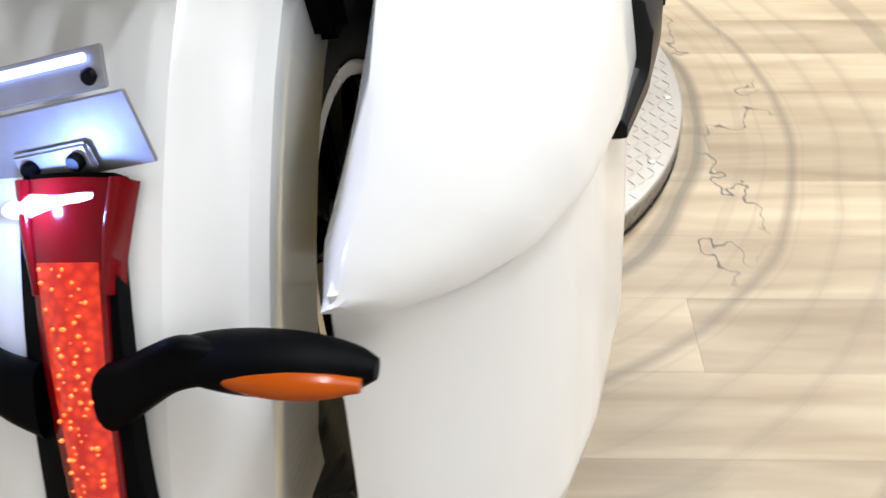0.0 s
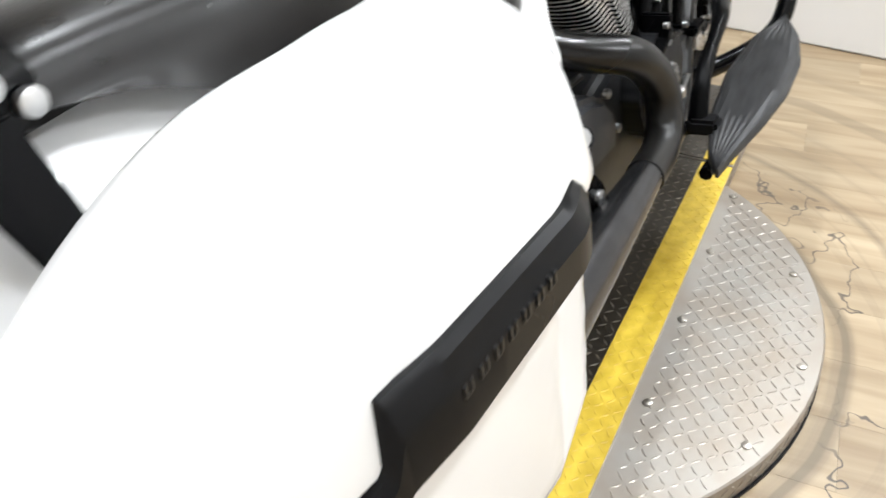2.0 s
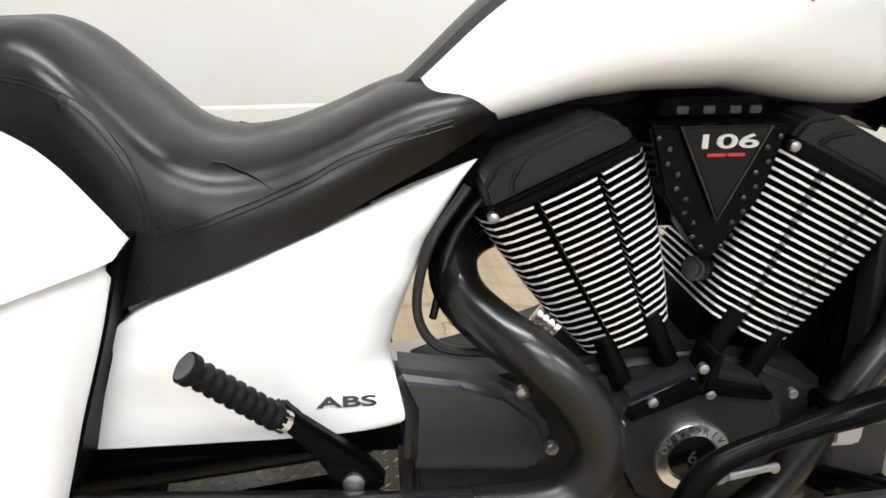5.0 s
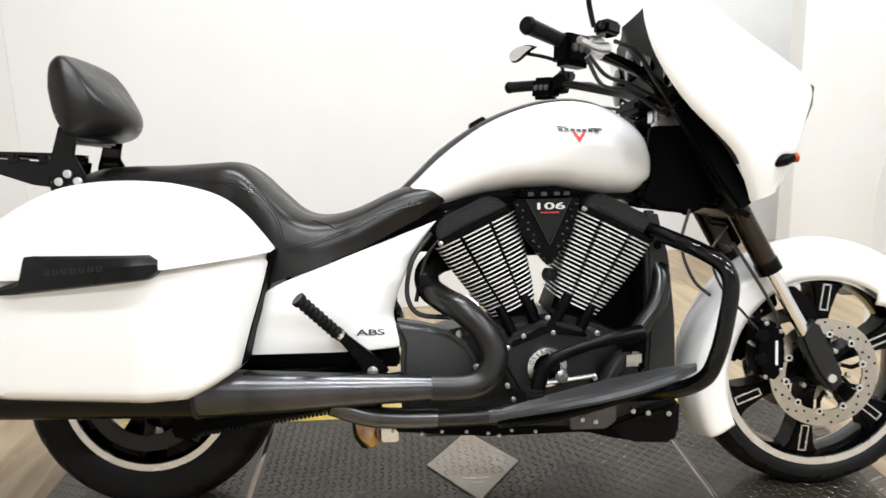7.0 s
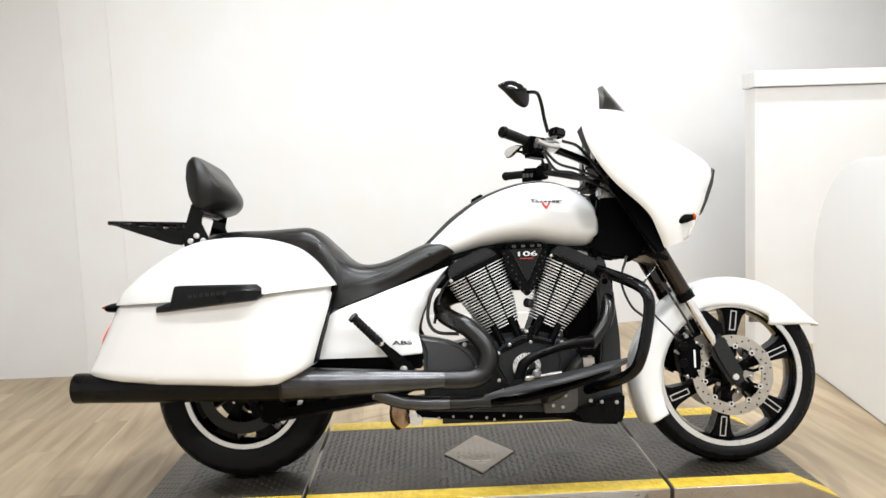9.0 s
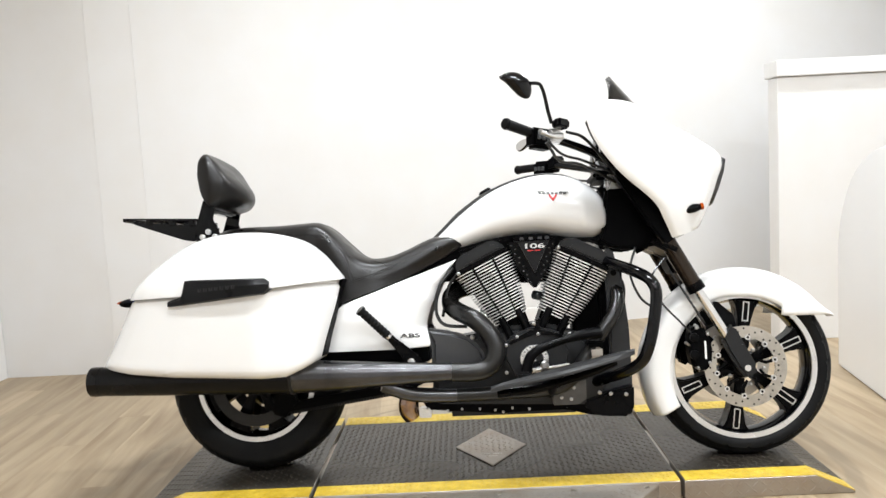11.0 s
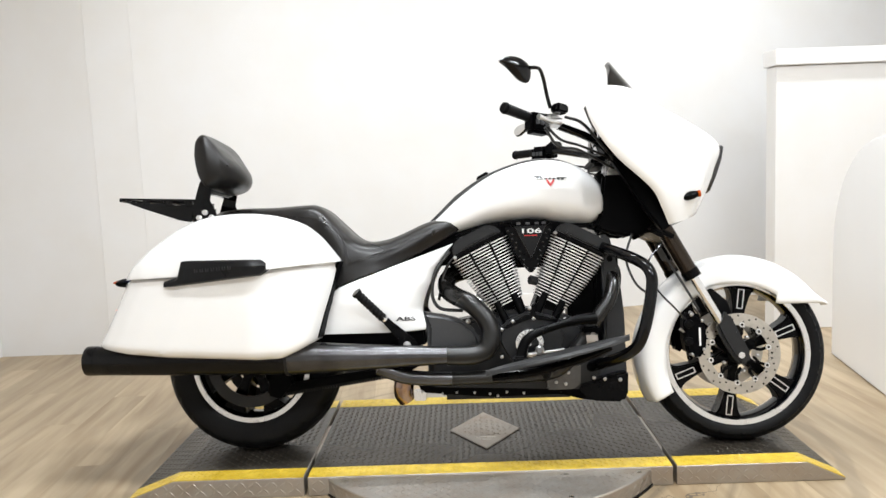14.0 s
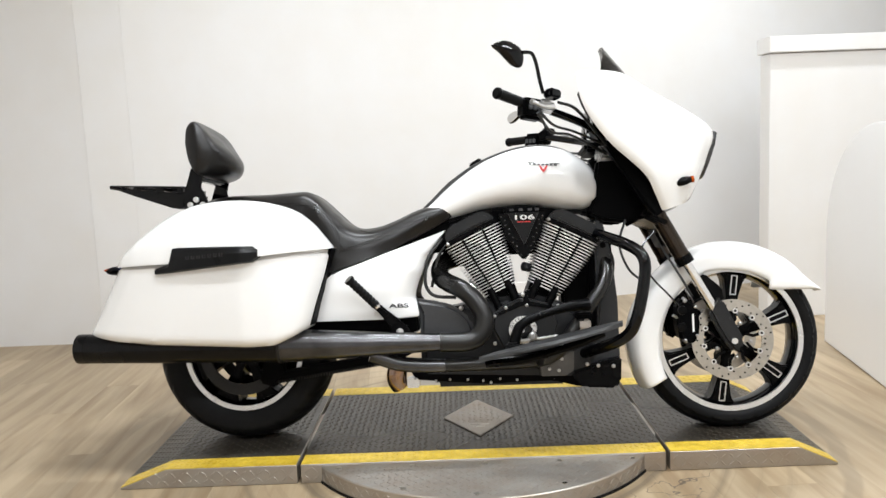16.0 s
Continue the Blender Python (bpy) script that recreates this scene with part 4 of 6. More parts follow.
# frame under the tank, steering head
spine = plate([(0.66, 0.69), (0.80, 0.725), (0.90, 0.742), (1.06, 0.735), (1.17, 0.725), (1.21, 0.70), (1.30, 0.86), (1.22, 0.88), (1.16, 0.80), (0.9, 0.80), (0.72, 0.75)], -0.075, 0.075, 0.01)
part("frame_spine", spine, SATIN, bike)
part("air_box", box(0.80, 1.12, -0.10, 0.10, 0.60, 0.745, 0.02), MATT, bike)
for side in (-1, 1):
    panel = plate([(1.18, 0.725), (1.225, 0.700), (1.30, 0.690), (1.375, 0.715), (1.40, 0.745), (1.36, 0.835), (1.265, 0.925), (1.215, 0.90), (1.205, 0.83), (1.20, 0.77)], 0.075, 0.115, 0.01)
    part("neck_panel", panel if side > 0 else flip(panel), MATT, bike)
for side in (-1, 1):
    t = plate([(1.195, 0.70), (1.225, 0.70), (1.252, 0.59), (1.266, 0.44), (1.268, 0.20), (1.255, 0.165), (1.16, 0.17), (1.16, 0.30), (1.195, 0.32), (1.203, 0.44), (1.197, 0.61)], 0.075, 0.125, 0.008)
    fp = part("front_frame_panel", t if side > 0 else flip(t), PANEL, bike, "grey curved front frame panel with holes")
    for hx, hz in ((1.224, 0.62), (1.236, 0.245), (1.232, 0.56)):
        part("panel_hole", bolt(hx, side * 0.1245, hz, 0.010, 0.0015, side), MATT, fp)
part("engine_rear_side", box(1.09, 1.20, -0.055, 0.055, 0.40, 0.66, 0.01), MATT, bike)
part("oil_cooler", box(1.18, 1.26, -0.075, 0.075, 0.20, 0.66, 0.006), MATT, bike)

# ---- engine ----
engine = part("crankcase", plate([(0.62, 0.20), (1.16, 0.18), (1.19, 0.25), (1.16, 0.40), (1.06, 0.45), (0.98, 0.47), (0.86, 0.46), (0.70, 0.43), (0.62, 0.40)], -0.15, 0.02, 0.02, 3), GREY, bike)
part("crankcase_cover", plate([(0.64, 0.20), (1.15, 0.19), (1.17, 0.26), (1.12, 0.34), (0.98, 0.37), (0.72, 0.36), (0.64, 0.33)], 0.015, 0.16, 0.02, 3), GREY, bike)


def cylinder(bx, bz, ang, wide):
    """A finned cylinder standing on (bx, bz), tilted by ang degrees."""
    m = Matrix.Translation((bx, 0, bz)) @ pose(0, 0, 0, 0, ang, 0)
    barrel = plate([(-0.045, -0.03), (0.045, -0.03), (0.052, 0.04), (0.073, 0.14), (0.085, 0.235), (-0.085, 0.235), (-0.073, 0.14), (-0.052, 0.04)], -0.128, 0.06, 0.010)
    bmesh.ops.transform(barrel, matrix=m, verts=barrel.verts)
    core = part("cylinder", barrel, MATT, bike, "black cylinder with bright-edged cooling fins")
    n = 21
    for k in range(n):
        s = k / (n - 1)
        w = lin(s, [(0, 0.055), (0.2, 0.067), (0.45, 0.079), (0.75, 0.091), (1, wide * 1.03)])
        z = 0.026 + 0.196 * s
        d = 0.160 - 0.008 * s
        half = [(w * 1.05, 0.05), (w * 1.05, -d + 0.058), (w * 1.01, -d + 0.036), (w * 0.93, -d + 0.020), (w * 0.80, -d + 0.013), (w * 0.42, -d + 0.005), (w * 0.41, -d + 0.042), (w * 0.345, -d + 0.042), (w * 0.335, -d + 0.002), (w * 0.15, -d)]
        half = [(-x, y) for x, y in half] + half[::-1]
        bm = bmesh.new()
        lo = [bm.verts.new((x, y, z)) for x, y in half]
        hi = [bm.verts.new((x, y, z + 0.0031)) for x, y in half]
        bm.faces.new(lo[::-1])
        bm.faces.new(hi)
        for i in range(len(lo)):
            bm.faces.new((lo[i], lo[(i + 1) % len(lo)], hi[(i + 1) % len(lo)], hi[i]))
        bmesh.ops.recalc_face_normals(bm, faces=bm.faces)
        bmesh.ops.transform(bm, matrix=m, verts=bm.verts)
        ob = part("fin", bm, SATIN, core, smooth=False)
        ob.data.materials.append(FIN)
        for f in ob.data.polygons:
            loc = m.to_3x3().inverted() @ f.normal
            if abs(loc.z) < 0.5:
                f.material_index = 1
    head = box(-wide * 0.97, wide * 0.97, -0.150, 0.05, 0.227, 0.243, 0.005, m)
    part("cylinder_head", head, SATIN, core)
    rocker = plate([(-wide * 0.93, 0.238), (wide * 0.93, 0.238), (wide * 0.88, 0.262), (wide * 0.60, 0.285), (-wide * 0.60, 0.285), (-wide * 0.88, 0.266)], -0.142, 0.045, 0.006)
    bmesh.ops.transform(rocker, matrix=m, verts=rocker.verts)
    part("rocker_cover", rocker, GREY, core)
    ridge = plate([(-wide * 0.62, 0.246), (wide * 0.80, 0.246), (wide * 0.74, 0.266), (wide * 0.48, 0.279), (-wide * 0.30, 0.279), (-wide * 0.55, 0.262)], -0.148, -0.12, 0.004)
    bmesh.ops.transform(ridge, matrix=m, verts=ridge.verts)
    part("cover_ridge", ridge, GREY, core)
    for x in (-0.030, 0.030):
        t = tube([m @ Vector((x, -0.146, -0.030)), m @ Vector((x, -0.146, 0.0)), m @ Vector((x, -0.146, 0.046))], [0.014, 0.012, 0.012], 6, 16)
        part("pushrod_tube", t, SATIN, core)
    for x in (-wide * 0.9,):
        part("bolt", add(bmesh.new(), bolt(0, 0, 0, 0.006, 0.008), m @ Matrix.Translation((x, -0.149, 0.234))), ZINC, core)


cylinder(0.897, 0.463, -25, 0.095)
cylinder(1.019, 0.463, 27, 0.095)

# V-shaped cover with rivets and the displacement figure
vee = part("vee_cover", plate([(0.885, 0.735), (1.042, 0.735), (1.022, 0.655), (0.978, 0.590), (0.967, 0.580), (0.955, 0.590), (0.908, 0.655)], -0.150, -0.110, 0.004), SATIN, bike, "black riveted cover with the figure 106")
part("vee_inset", plate([(0.917, 0.735), (1.018, 0.735), (0.9685, 0.632)], -0.157, -0.145, 0.002), GLOSS, vee)
part("figure", letters("106", 0.021, 0.0008, Matrix.Translation((0.9685, -0.1580, 0.7180)) @ pose(0, 0, 0, 90, 0, 0) @ Matrix.Diagonal((2.3, 1.0, 1, 1)), 0.0004), ALU, vee, "bright outlined figure 106", smooth=False)
part("underline", box(0.948, 0.9685, -0.1590, -0.156, 0.7025, 0.7058, 0), SIGN_RED, vee, "short red bar", smooth=False)
part("underline", box(0.971, 0.990, -0.1590, -0.156, 0.7025, 0.7058, 0), SIGN_RED, vee, "short red bar", smooth=False)
part("inset_trim", tube([(0.917, -0.157, 0.735), (0.942, -0.157, 0.684), (0.968, -0.157, 0.631)], 0.0014, 8, 6), SHIELD, vee)
part("inset_trim", tube([(1.018, -0.157, 0.735), (0.994, -0.157, 0.684), (0.969, -0.157, 0.631)], 0.0014, 8, 6), SHIELD, vee)
for k in range(5):
    s = k / 4
    for sgn, x0, x1 in ((1, 0.896, 0.945), (1, 0.909, 0.956), (-1, 1.031, 0.990), (-1, 1.018, 0.979)):
        off = 0.012 if x0 in (0.909, 1.018) else 0.0
        part("rivet", bolt(x0 + (x1 - x0) * s, -0.150, 0.722 - 0.112 * s - off, 0.0032, 0.004), SHIELD, vee)

bm = plate([(0.905, 0.738), (1.03, 0.738), (1.025, 0.757), (0.91, 0.757)], -0.118, -0.095, 0.002)
rail = part("intake_rail", bm, MATT, bike, "bare metal intake rail under the tank")
for rx in (0.925, 0.955, 0.985, 1.008):
    part("rail_slot", box(rx, rx + 0.014, -0.121, -0.117, 0.741, 0.750, 0.001), SHIELD, rail)

# cam cover, round badge
cam_cover = part("cam_cover", plate([(0.868, 0.425), (0.955, 0.462), (1.046, 0.436), (1.072, 0.38), (1.058, 0.32), (1.02, 0.285), (0.95, 0.27), (0.885, 0.295), (0.852, 0.36), (0.852, 0.39)], -0.196, -0.13, 0.012, 3), GREY, bike)
part("rib", plate([(0.872, 0.415), (0.95, 0.452), (0.956, 0.446), (0.965, 0.486), (0.977, 0.486), (0.972, 0.45), (1.044, 0.432), (1.042, 0.424), (0.957, 0.437), (0.875, 0.405)], -0.202, -0.15, 0.003), SATIN, cam_cover)
badge = part("badge", lathe([(0.044, -0.19), (0.046, -0.204), (0.044, -0.209), (0.031, -0.211), (0.030, -0.206), (0.001, -0.206)], 0.951, 0.359, 48), ALU, bike, "round bright badge with a dark centre")
part("badge_centre", lathe([(0.029, -0.205), (0.029, -0.2075), (0.015, -0.2085), (0.001, -0.2085)], 0.951, 0.359, 32), GLOSS, badge)
for k, ch in enumerate("OVERDRIVE"):
    a = radians(160 - 17.5 * k)
    part("badge_letter", letters(ch, 0.0125, 0.0004, Matrix.Translation((0.951 + 0.0375 * math.cos(a), -0.2108, 0.359 + 0.0375 * math.sin(a))) @ pose(0, 0, 0, 90, 0, 0) @ pose(0, 0, 0, 0, 0, math.degrees(a) - 90)), SIGN_DARK, badge, smooth=False)
part("badge_figure", letters("6", 0.024, 0.0004, Matrix.Translation((0.951, -0.2090, 0.359)) @ pose(0, 0, 0, 90, 0, 0)), ALU, badge, "bright figure 6", smooth=False)
for x, z in ((0.955, 0.470), (0.864, 0.404), (0.90, 0.43), (1.066, 0.432), (0.862, 0.318), (0.875, 0.286), (1.06, 0.33), (0.967, 0.437)):
    part("bolt", bolt(x, -0.198, z, 0.006, 0.005), ZINC, cam_cover)
primary = part("transmission_cover", plate([(0.602, 0.468), (0.69, 0.453), (0.745, 0.434), (0.785, 0.398), (0.80, 0.355), (0.785, 0.318), (0.62, 0.330), (0.624, 0.415)], -0.168, -0.10, 0.014, 3), CASE, bike)
for x, z in ((0.757, 0.432), (0.795, 0.355)):
    part("bolt", bolt(x, -0.165, z, 0.008, 0.007), ZINC, primary)

# spark plugs' ridged caps: one bright, the front one with shade in its colour
SHADED_CAP = material("shaded_ridged_aluminium", (0.11, 0.11, 0.115), 0.3, metal=1, rvar=0.08, scale=80)


def ridged(a, b, mat=ALU, name="spark_plug_cap", r=0.0175):
    a, b = Vector(a), Vector(b)
    bm = bmesh.new()
    for k in range(4):
        add(bm, rod(a + (b - a) * (k / 4 + 0.02), a + (b - a) * (k / 4 + 0.18), r, 18))
    add(bm, rod(a, b, r * 0.7, 12))
    part(name, bm, mat, bike)


ridged((0.781, -0.112, 0.508), (0.806, -0.122, 0.488), r=0.0145)
# darker copy of the aluminium, as this cap's face lies in shade
ridged((0.990, -0.104, 0.553), (0.962, -0.122, 0.560), SHADED_CAP, r=0.0150)

# exhaust
HEAD = [(0.775, -0.02, 0.596), (0.735, -0.03, 0.592), (0.703, -0.045, 0.580), (0.687, -0.068, 0.560), (0.692, -0.102, 0.532), (0.72, -0.150, 0.513), (0.765, -0.200, 0.492), (0.805, -0.218, 0.455), (0.829, -0.228, 0.41), (0.828, -0.234, 0.372), (0.808, -0.238, 0.343), (0.77, -0.242, 0.330), (0.69, -0.246, 0.331)]
pipe = part("exhaust_header", tube(HEAD, 0.030, 70, 20), HEADER, bike, "black curved exhaust header")
part("clamp", rod((0.697, -0.246, 0.331), (0.712, -0.244, 0.331), 0.0265, 18), SHIELD, pipe)
part("heat_shield", tube([(0.702, -0.246, 0.332), (0.60, -0.249, 0.333), (0.45, -0.251, 0.334), (0.30, -0.252, 0.335), (0.185, -0.253, 0.336)], [0.0265, 0.034, 0.044, 0.051, 0.0525], 30, 24), SHIELD, bike, "tapered worn heat shield on the silencer")
part("silencer", tube([(0.185, -0.253, 0.334), (-0.1, -0.253, 0.338), (-0.40, -0.253, 0.343), (-0.448, -0.253, 0.344)], [0.050, 0.049, 0.047, 0.046], 20, 24), PIPE, bike, "long black silencer")
tip = lathe([(0.030, 0.0), (0.041, -0.004), (0.047, -0.002), (0.048, 0.012), (0.047, 0.03), (0.036, 0.03), (0.034, 0.008)], 0, 0, 28, close=True)
part("exhaust_tip", add(bmesh.new(), tip, Matrix.Translation((-0.464, -0.253, 0.344)) @ pose(0, 0, 0, 0, 0, -90)), GLOSS, bike)
part("tip_band", rod((0.183, -0.253, 0.334), (0.192, -0.253, 0.334), 0.0530, 24), GREY, bike)
part("second_header", tube([(1.215, -0.08, 0.60), (1.232, -0.12, 0.55), (1.215, -0.15, 0.49), (1.17, -0.165, 0.43), (1.12, -0.175, 0.36), (1.06, -0.19, 0.285), (1.0, -0.20, 0.262), (0.85, -0.215, 0.258), (0.70, -0.22, 0.256), (0.56, -0.230, 0.266), (0.47, -0.245, 0.300)], [0.023, 0.023, 0.023, 0.022, 0.021, 0.021, 0.021, 0.021, 0.021, 0.021, 0.021], 70, 14), HEADER, bike)
part("clamp", rod((0.693, -0.22, 0.256), (0.703, -0.22, 0.256), 0.0225, 20), SHIELD, bike)
part("pipe_shield", tube([(0.693, -0.22, 0.256), (0.62, -0.225, 0.259), (0.55, -0.232, 0.268), (0.47, -0.245, 0.300)], 0.0235, 16, 18), SHIELD, bike, "worn brushed lower heat shield")
part("catalyst_pipe", tube([(0.545, -0.13, 0.268), (0.538, -0.125, 0.232), (0.535, -0.12, 0.200), (0.545, -0.11, 0.176)], [0.030, 0.034, 0.034, 0.030], 12, 20), BLUED, bike, "heat-tinted crossover pipe")
part("bracket_plate", box(0.57, 0.61, -0.13, -0.08, 0.172, 0.205, 0.003), ALU, bike)

# belly, lower frame
part("lower_frame_rail", plate([(0.58, 0.235), (0.60, 0.20), (0.82, 0.182), (1.05, 0.186), (1.13, 0.165), (1.20, 0.162), (1.20, 0.21), (1.08, 0.235), (0.75, 0.24)], -0.145, -0.09, 0.008), MATT, bike)
flo = plate([(0.58, 0.235), (0.60, 0.20), (0.82, 0.182), (1.05, 0.186), (1.13, 0.165), (1.20, 0.162), (1.20, 0.21), (1.08, 0.235), (0.75, 0.24)], 0.09, 0.145, 0.008)
part("lower_frame_rail", flo, MATT, bike)
part("oil_pan", box(0.66, 1.10, -0.09, 0.09, 0.165, 0.25, 0.015), GREY, bike)
for x, z in ((0.598, 0.205), (0.665, 0.196), (0.712, 0.200), (0.77, 0.198), (0.82, 0.193), (0.845, 0.186), (0.875, 0.198), (0.93, 0.193)):
    part("bolt", bolt(x, -0.146, z, 0.0042, 0.004), ZINC, bike)
FOOT = material("dull_grey_steel", (0.11, 0.105, 0.10), 0.42, metal=0.5, grain=0.4, scale=30)
boot = part("front_foot_plate", plate([(1.00, 0.285), (1.005, 0.208), (1.085, 0.208), (1.11, 0.225), (1.112, 0.285)], -0.19, -0.17, 0.003), FOOT, bike, "dull grey bolted foot plate")
for x, z in ((1.032, 0.232), (1.032, 0.256), (1.062, 0.226), (1.072, 0.262)):
    part("bolt", bolt(x, -0.19, z, 0.0055, 0.005), ZINC, boot)
guard_foot = part("lower_cowl", plate([(1.105, 0.215), (1.115, 0.185), (1.15, 0.165), (1.245, 0.160), (1.262, 0.18), (1.266, 0.26), (1.20, 0.245)], -0.165, -0.12, 0.008), SATIN, bike)
for x, z in ((1.155, 0.24), (1.19, 0.235), (1.238, 0.232)):
    part("bolt", bolt(x, -0.165, z, 0.006, 0.004), ZINC, guard_foot)

# crash bars
BAR = [(1.19, -0.10, 0.665), (1.225, -0.19, 0.645), (1.27, -0.275, 0.620), (1.305, -0.315, 0.592), (1.317, -0.33, 0.553), (1.305, -0.333, 0.47), (1.288, -0.33, 0.40), (1.268, -0.315, 0.352), (1.23, -0.27, 0.318), (1.17, -0.18, 0.285), (1.13, -0.10, 0.26)]
for side in (-1, 1):
    part("crash_bar", tube([(x, -side * y, z) for x, y, z in BAR], 0.0178, 60, 16), GLOSS, bike, "gloss black tubular crash bar")


def floorboard(side):
    outer, inner = [], []
    for s in np.linspace(0, 1, 36):
        x = 0.810 + 0.433 * s
        z = lin(s, [(0, 0.280), (0.1, 0.291), (0.5, 0.330), (1, 0.380)])
        yin = lin(s, [(0, 0.322), (0.08, 0.300), (0.3, 0.275), (0.6, 0.270), (0.85, 0.290), (1, 0.335)])
        yout = lin(s, [(0, 0.326), (0.1, 0.338), (0.3, 0.366), (0.5, 0.386), (0.7, 0.390), (0.88, 0.372), (1, 0.340)])
        outer.append([(x, side * (yin + (yout - yin) * q), z + 0.010 * (1 - abs(2 * q - 1) ** 6) + (0.0016 if k % 2 else 0)) for k, q in enumerate(np.linspace(0, 1, 17))])
        inner.append([(x, side * (yin + (yout - yin) * q), z - 0.006) for q in np.linspace(0, 1, 17)])
    ob = part("floorboard", shell(outer, inner), BOARD, bike, "leaf-shaped black ribbed floorboard", angle=30)
    part("floorboard_tray", tube([(0.83, side * 0.30, 0.266), (0.95, side * 0.31, 0.279), (1.10, side * 0.315, 0.318), (1.19, side * 0.31, 0.352)], 0.012, 16, 8), SATIN, ob)
    part("floorboard_bracket", tube([(1.0, side * 0.31, 0.292), (1.0, side * 0.22, 0.26), (1.0, side * 0.13, 0.235)], 0.014, 8, 8), SATIN, ob)


floorboard(-1)
floorboard(1)
lever = part("brake_lever", tube([(0.919, -0.262, 0.315), (0.926, -0.262, 0.345), (0.938, -0.262, 0.372), (0.967, -0.260, 0.394), (1.039, -0.256, 0.418), (1.10, -0.25, 0.432), (1.156, -0.235, 0.436)], [0.018, 0.018, 0.0165, 0.0145, 0.013, 0.0125, 0.020], 44, 12), SATIN, bike, "curved black foot brake lever")
part("lever_pad", box(0.895, 0.935, -0.30, -0.25, 0.300, 0.328, 0.006), RUBBER, lever)
part("brake_rod", tube([(0.945, -0.215, 0.325), (1.0, -0.21, 0.331), (1.06, -0.205, 0.338)], 0.0045, 8, 8), ZINC, bike)
part("brake_pivot", lathe([(0.012, -0.20), (0.014, -0.216), (0.008, -0.222), (0.001, -0.222)], 0.982, 0.338, 24), ZINC, bike)
res = part("fluid_reservoir", box(1.124, 1.168, -0.20, -0.15, 0.352, 0.388, 0.008), MILKY, bike, "milky plastic fluid reservoir")
part("reservoir_cap", box(1.118, 1.174, -0.205, -0.145, 0.388, 0.408, 0.005), MATT, res)

# passenger peg
peg = part("peg_bracket", plate([(0.472, 0.455), (0.492, 0.468), (0.505, 0.45), (0.585, 0.385), (0.60, 0.36), (0.575, 0.335), (0.545, 0.345), (0.53, 0.385)], -0.222, -0.200, 0.006), SATIN, bike)
part("bolt", bolt(0.562, -0.222, 0.366, 0.012, 0.008), ZINC, peg)
d0, d1 = Vector((0.490, -0.228, 0.452)), Vector((0.413, -0.266, 0.536))
rows, axis = [], (d1 - d0).normalized()
sidev = axis.cross(Vector((0, 1, 0))).normalized()
upv = axis.cross(sidev)
for k in range(37):
    rr = 0.0150 if (k // 2) % 2 else 0.0128
    rows.append([d0 + (d1 - d0) * k / 36 + (sidev * math.cos(a) + upv * math.sin(a)) * rr for a in np.linspace(0, 2 * math.pi, 18, endpoint=False)])
fold = part("folding_peg", grid(rows, True, True), RUBBER, bike, "folded-up ribbed passenger footpeg")
part("peg_rim", rod(d1 - (d1 - d0) * 0.04, d1 + (d1 - d0) * 0.035, 0.0165, 24), RUBBER, fold)
part("peg_cap", rod(d1, d1 + (d1 - d0) * 0.05, 0.0135, 24), ZINC, fold, "bare metal end cap")
part("peg_pin", rod(d0 - (d1 - d0) * 0.06, d0 + (d1 - d0) * 0.05, 0.013, 10), ALU, fold)


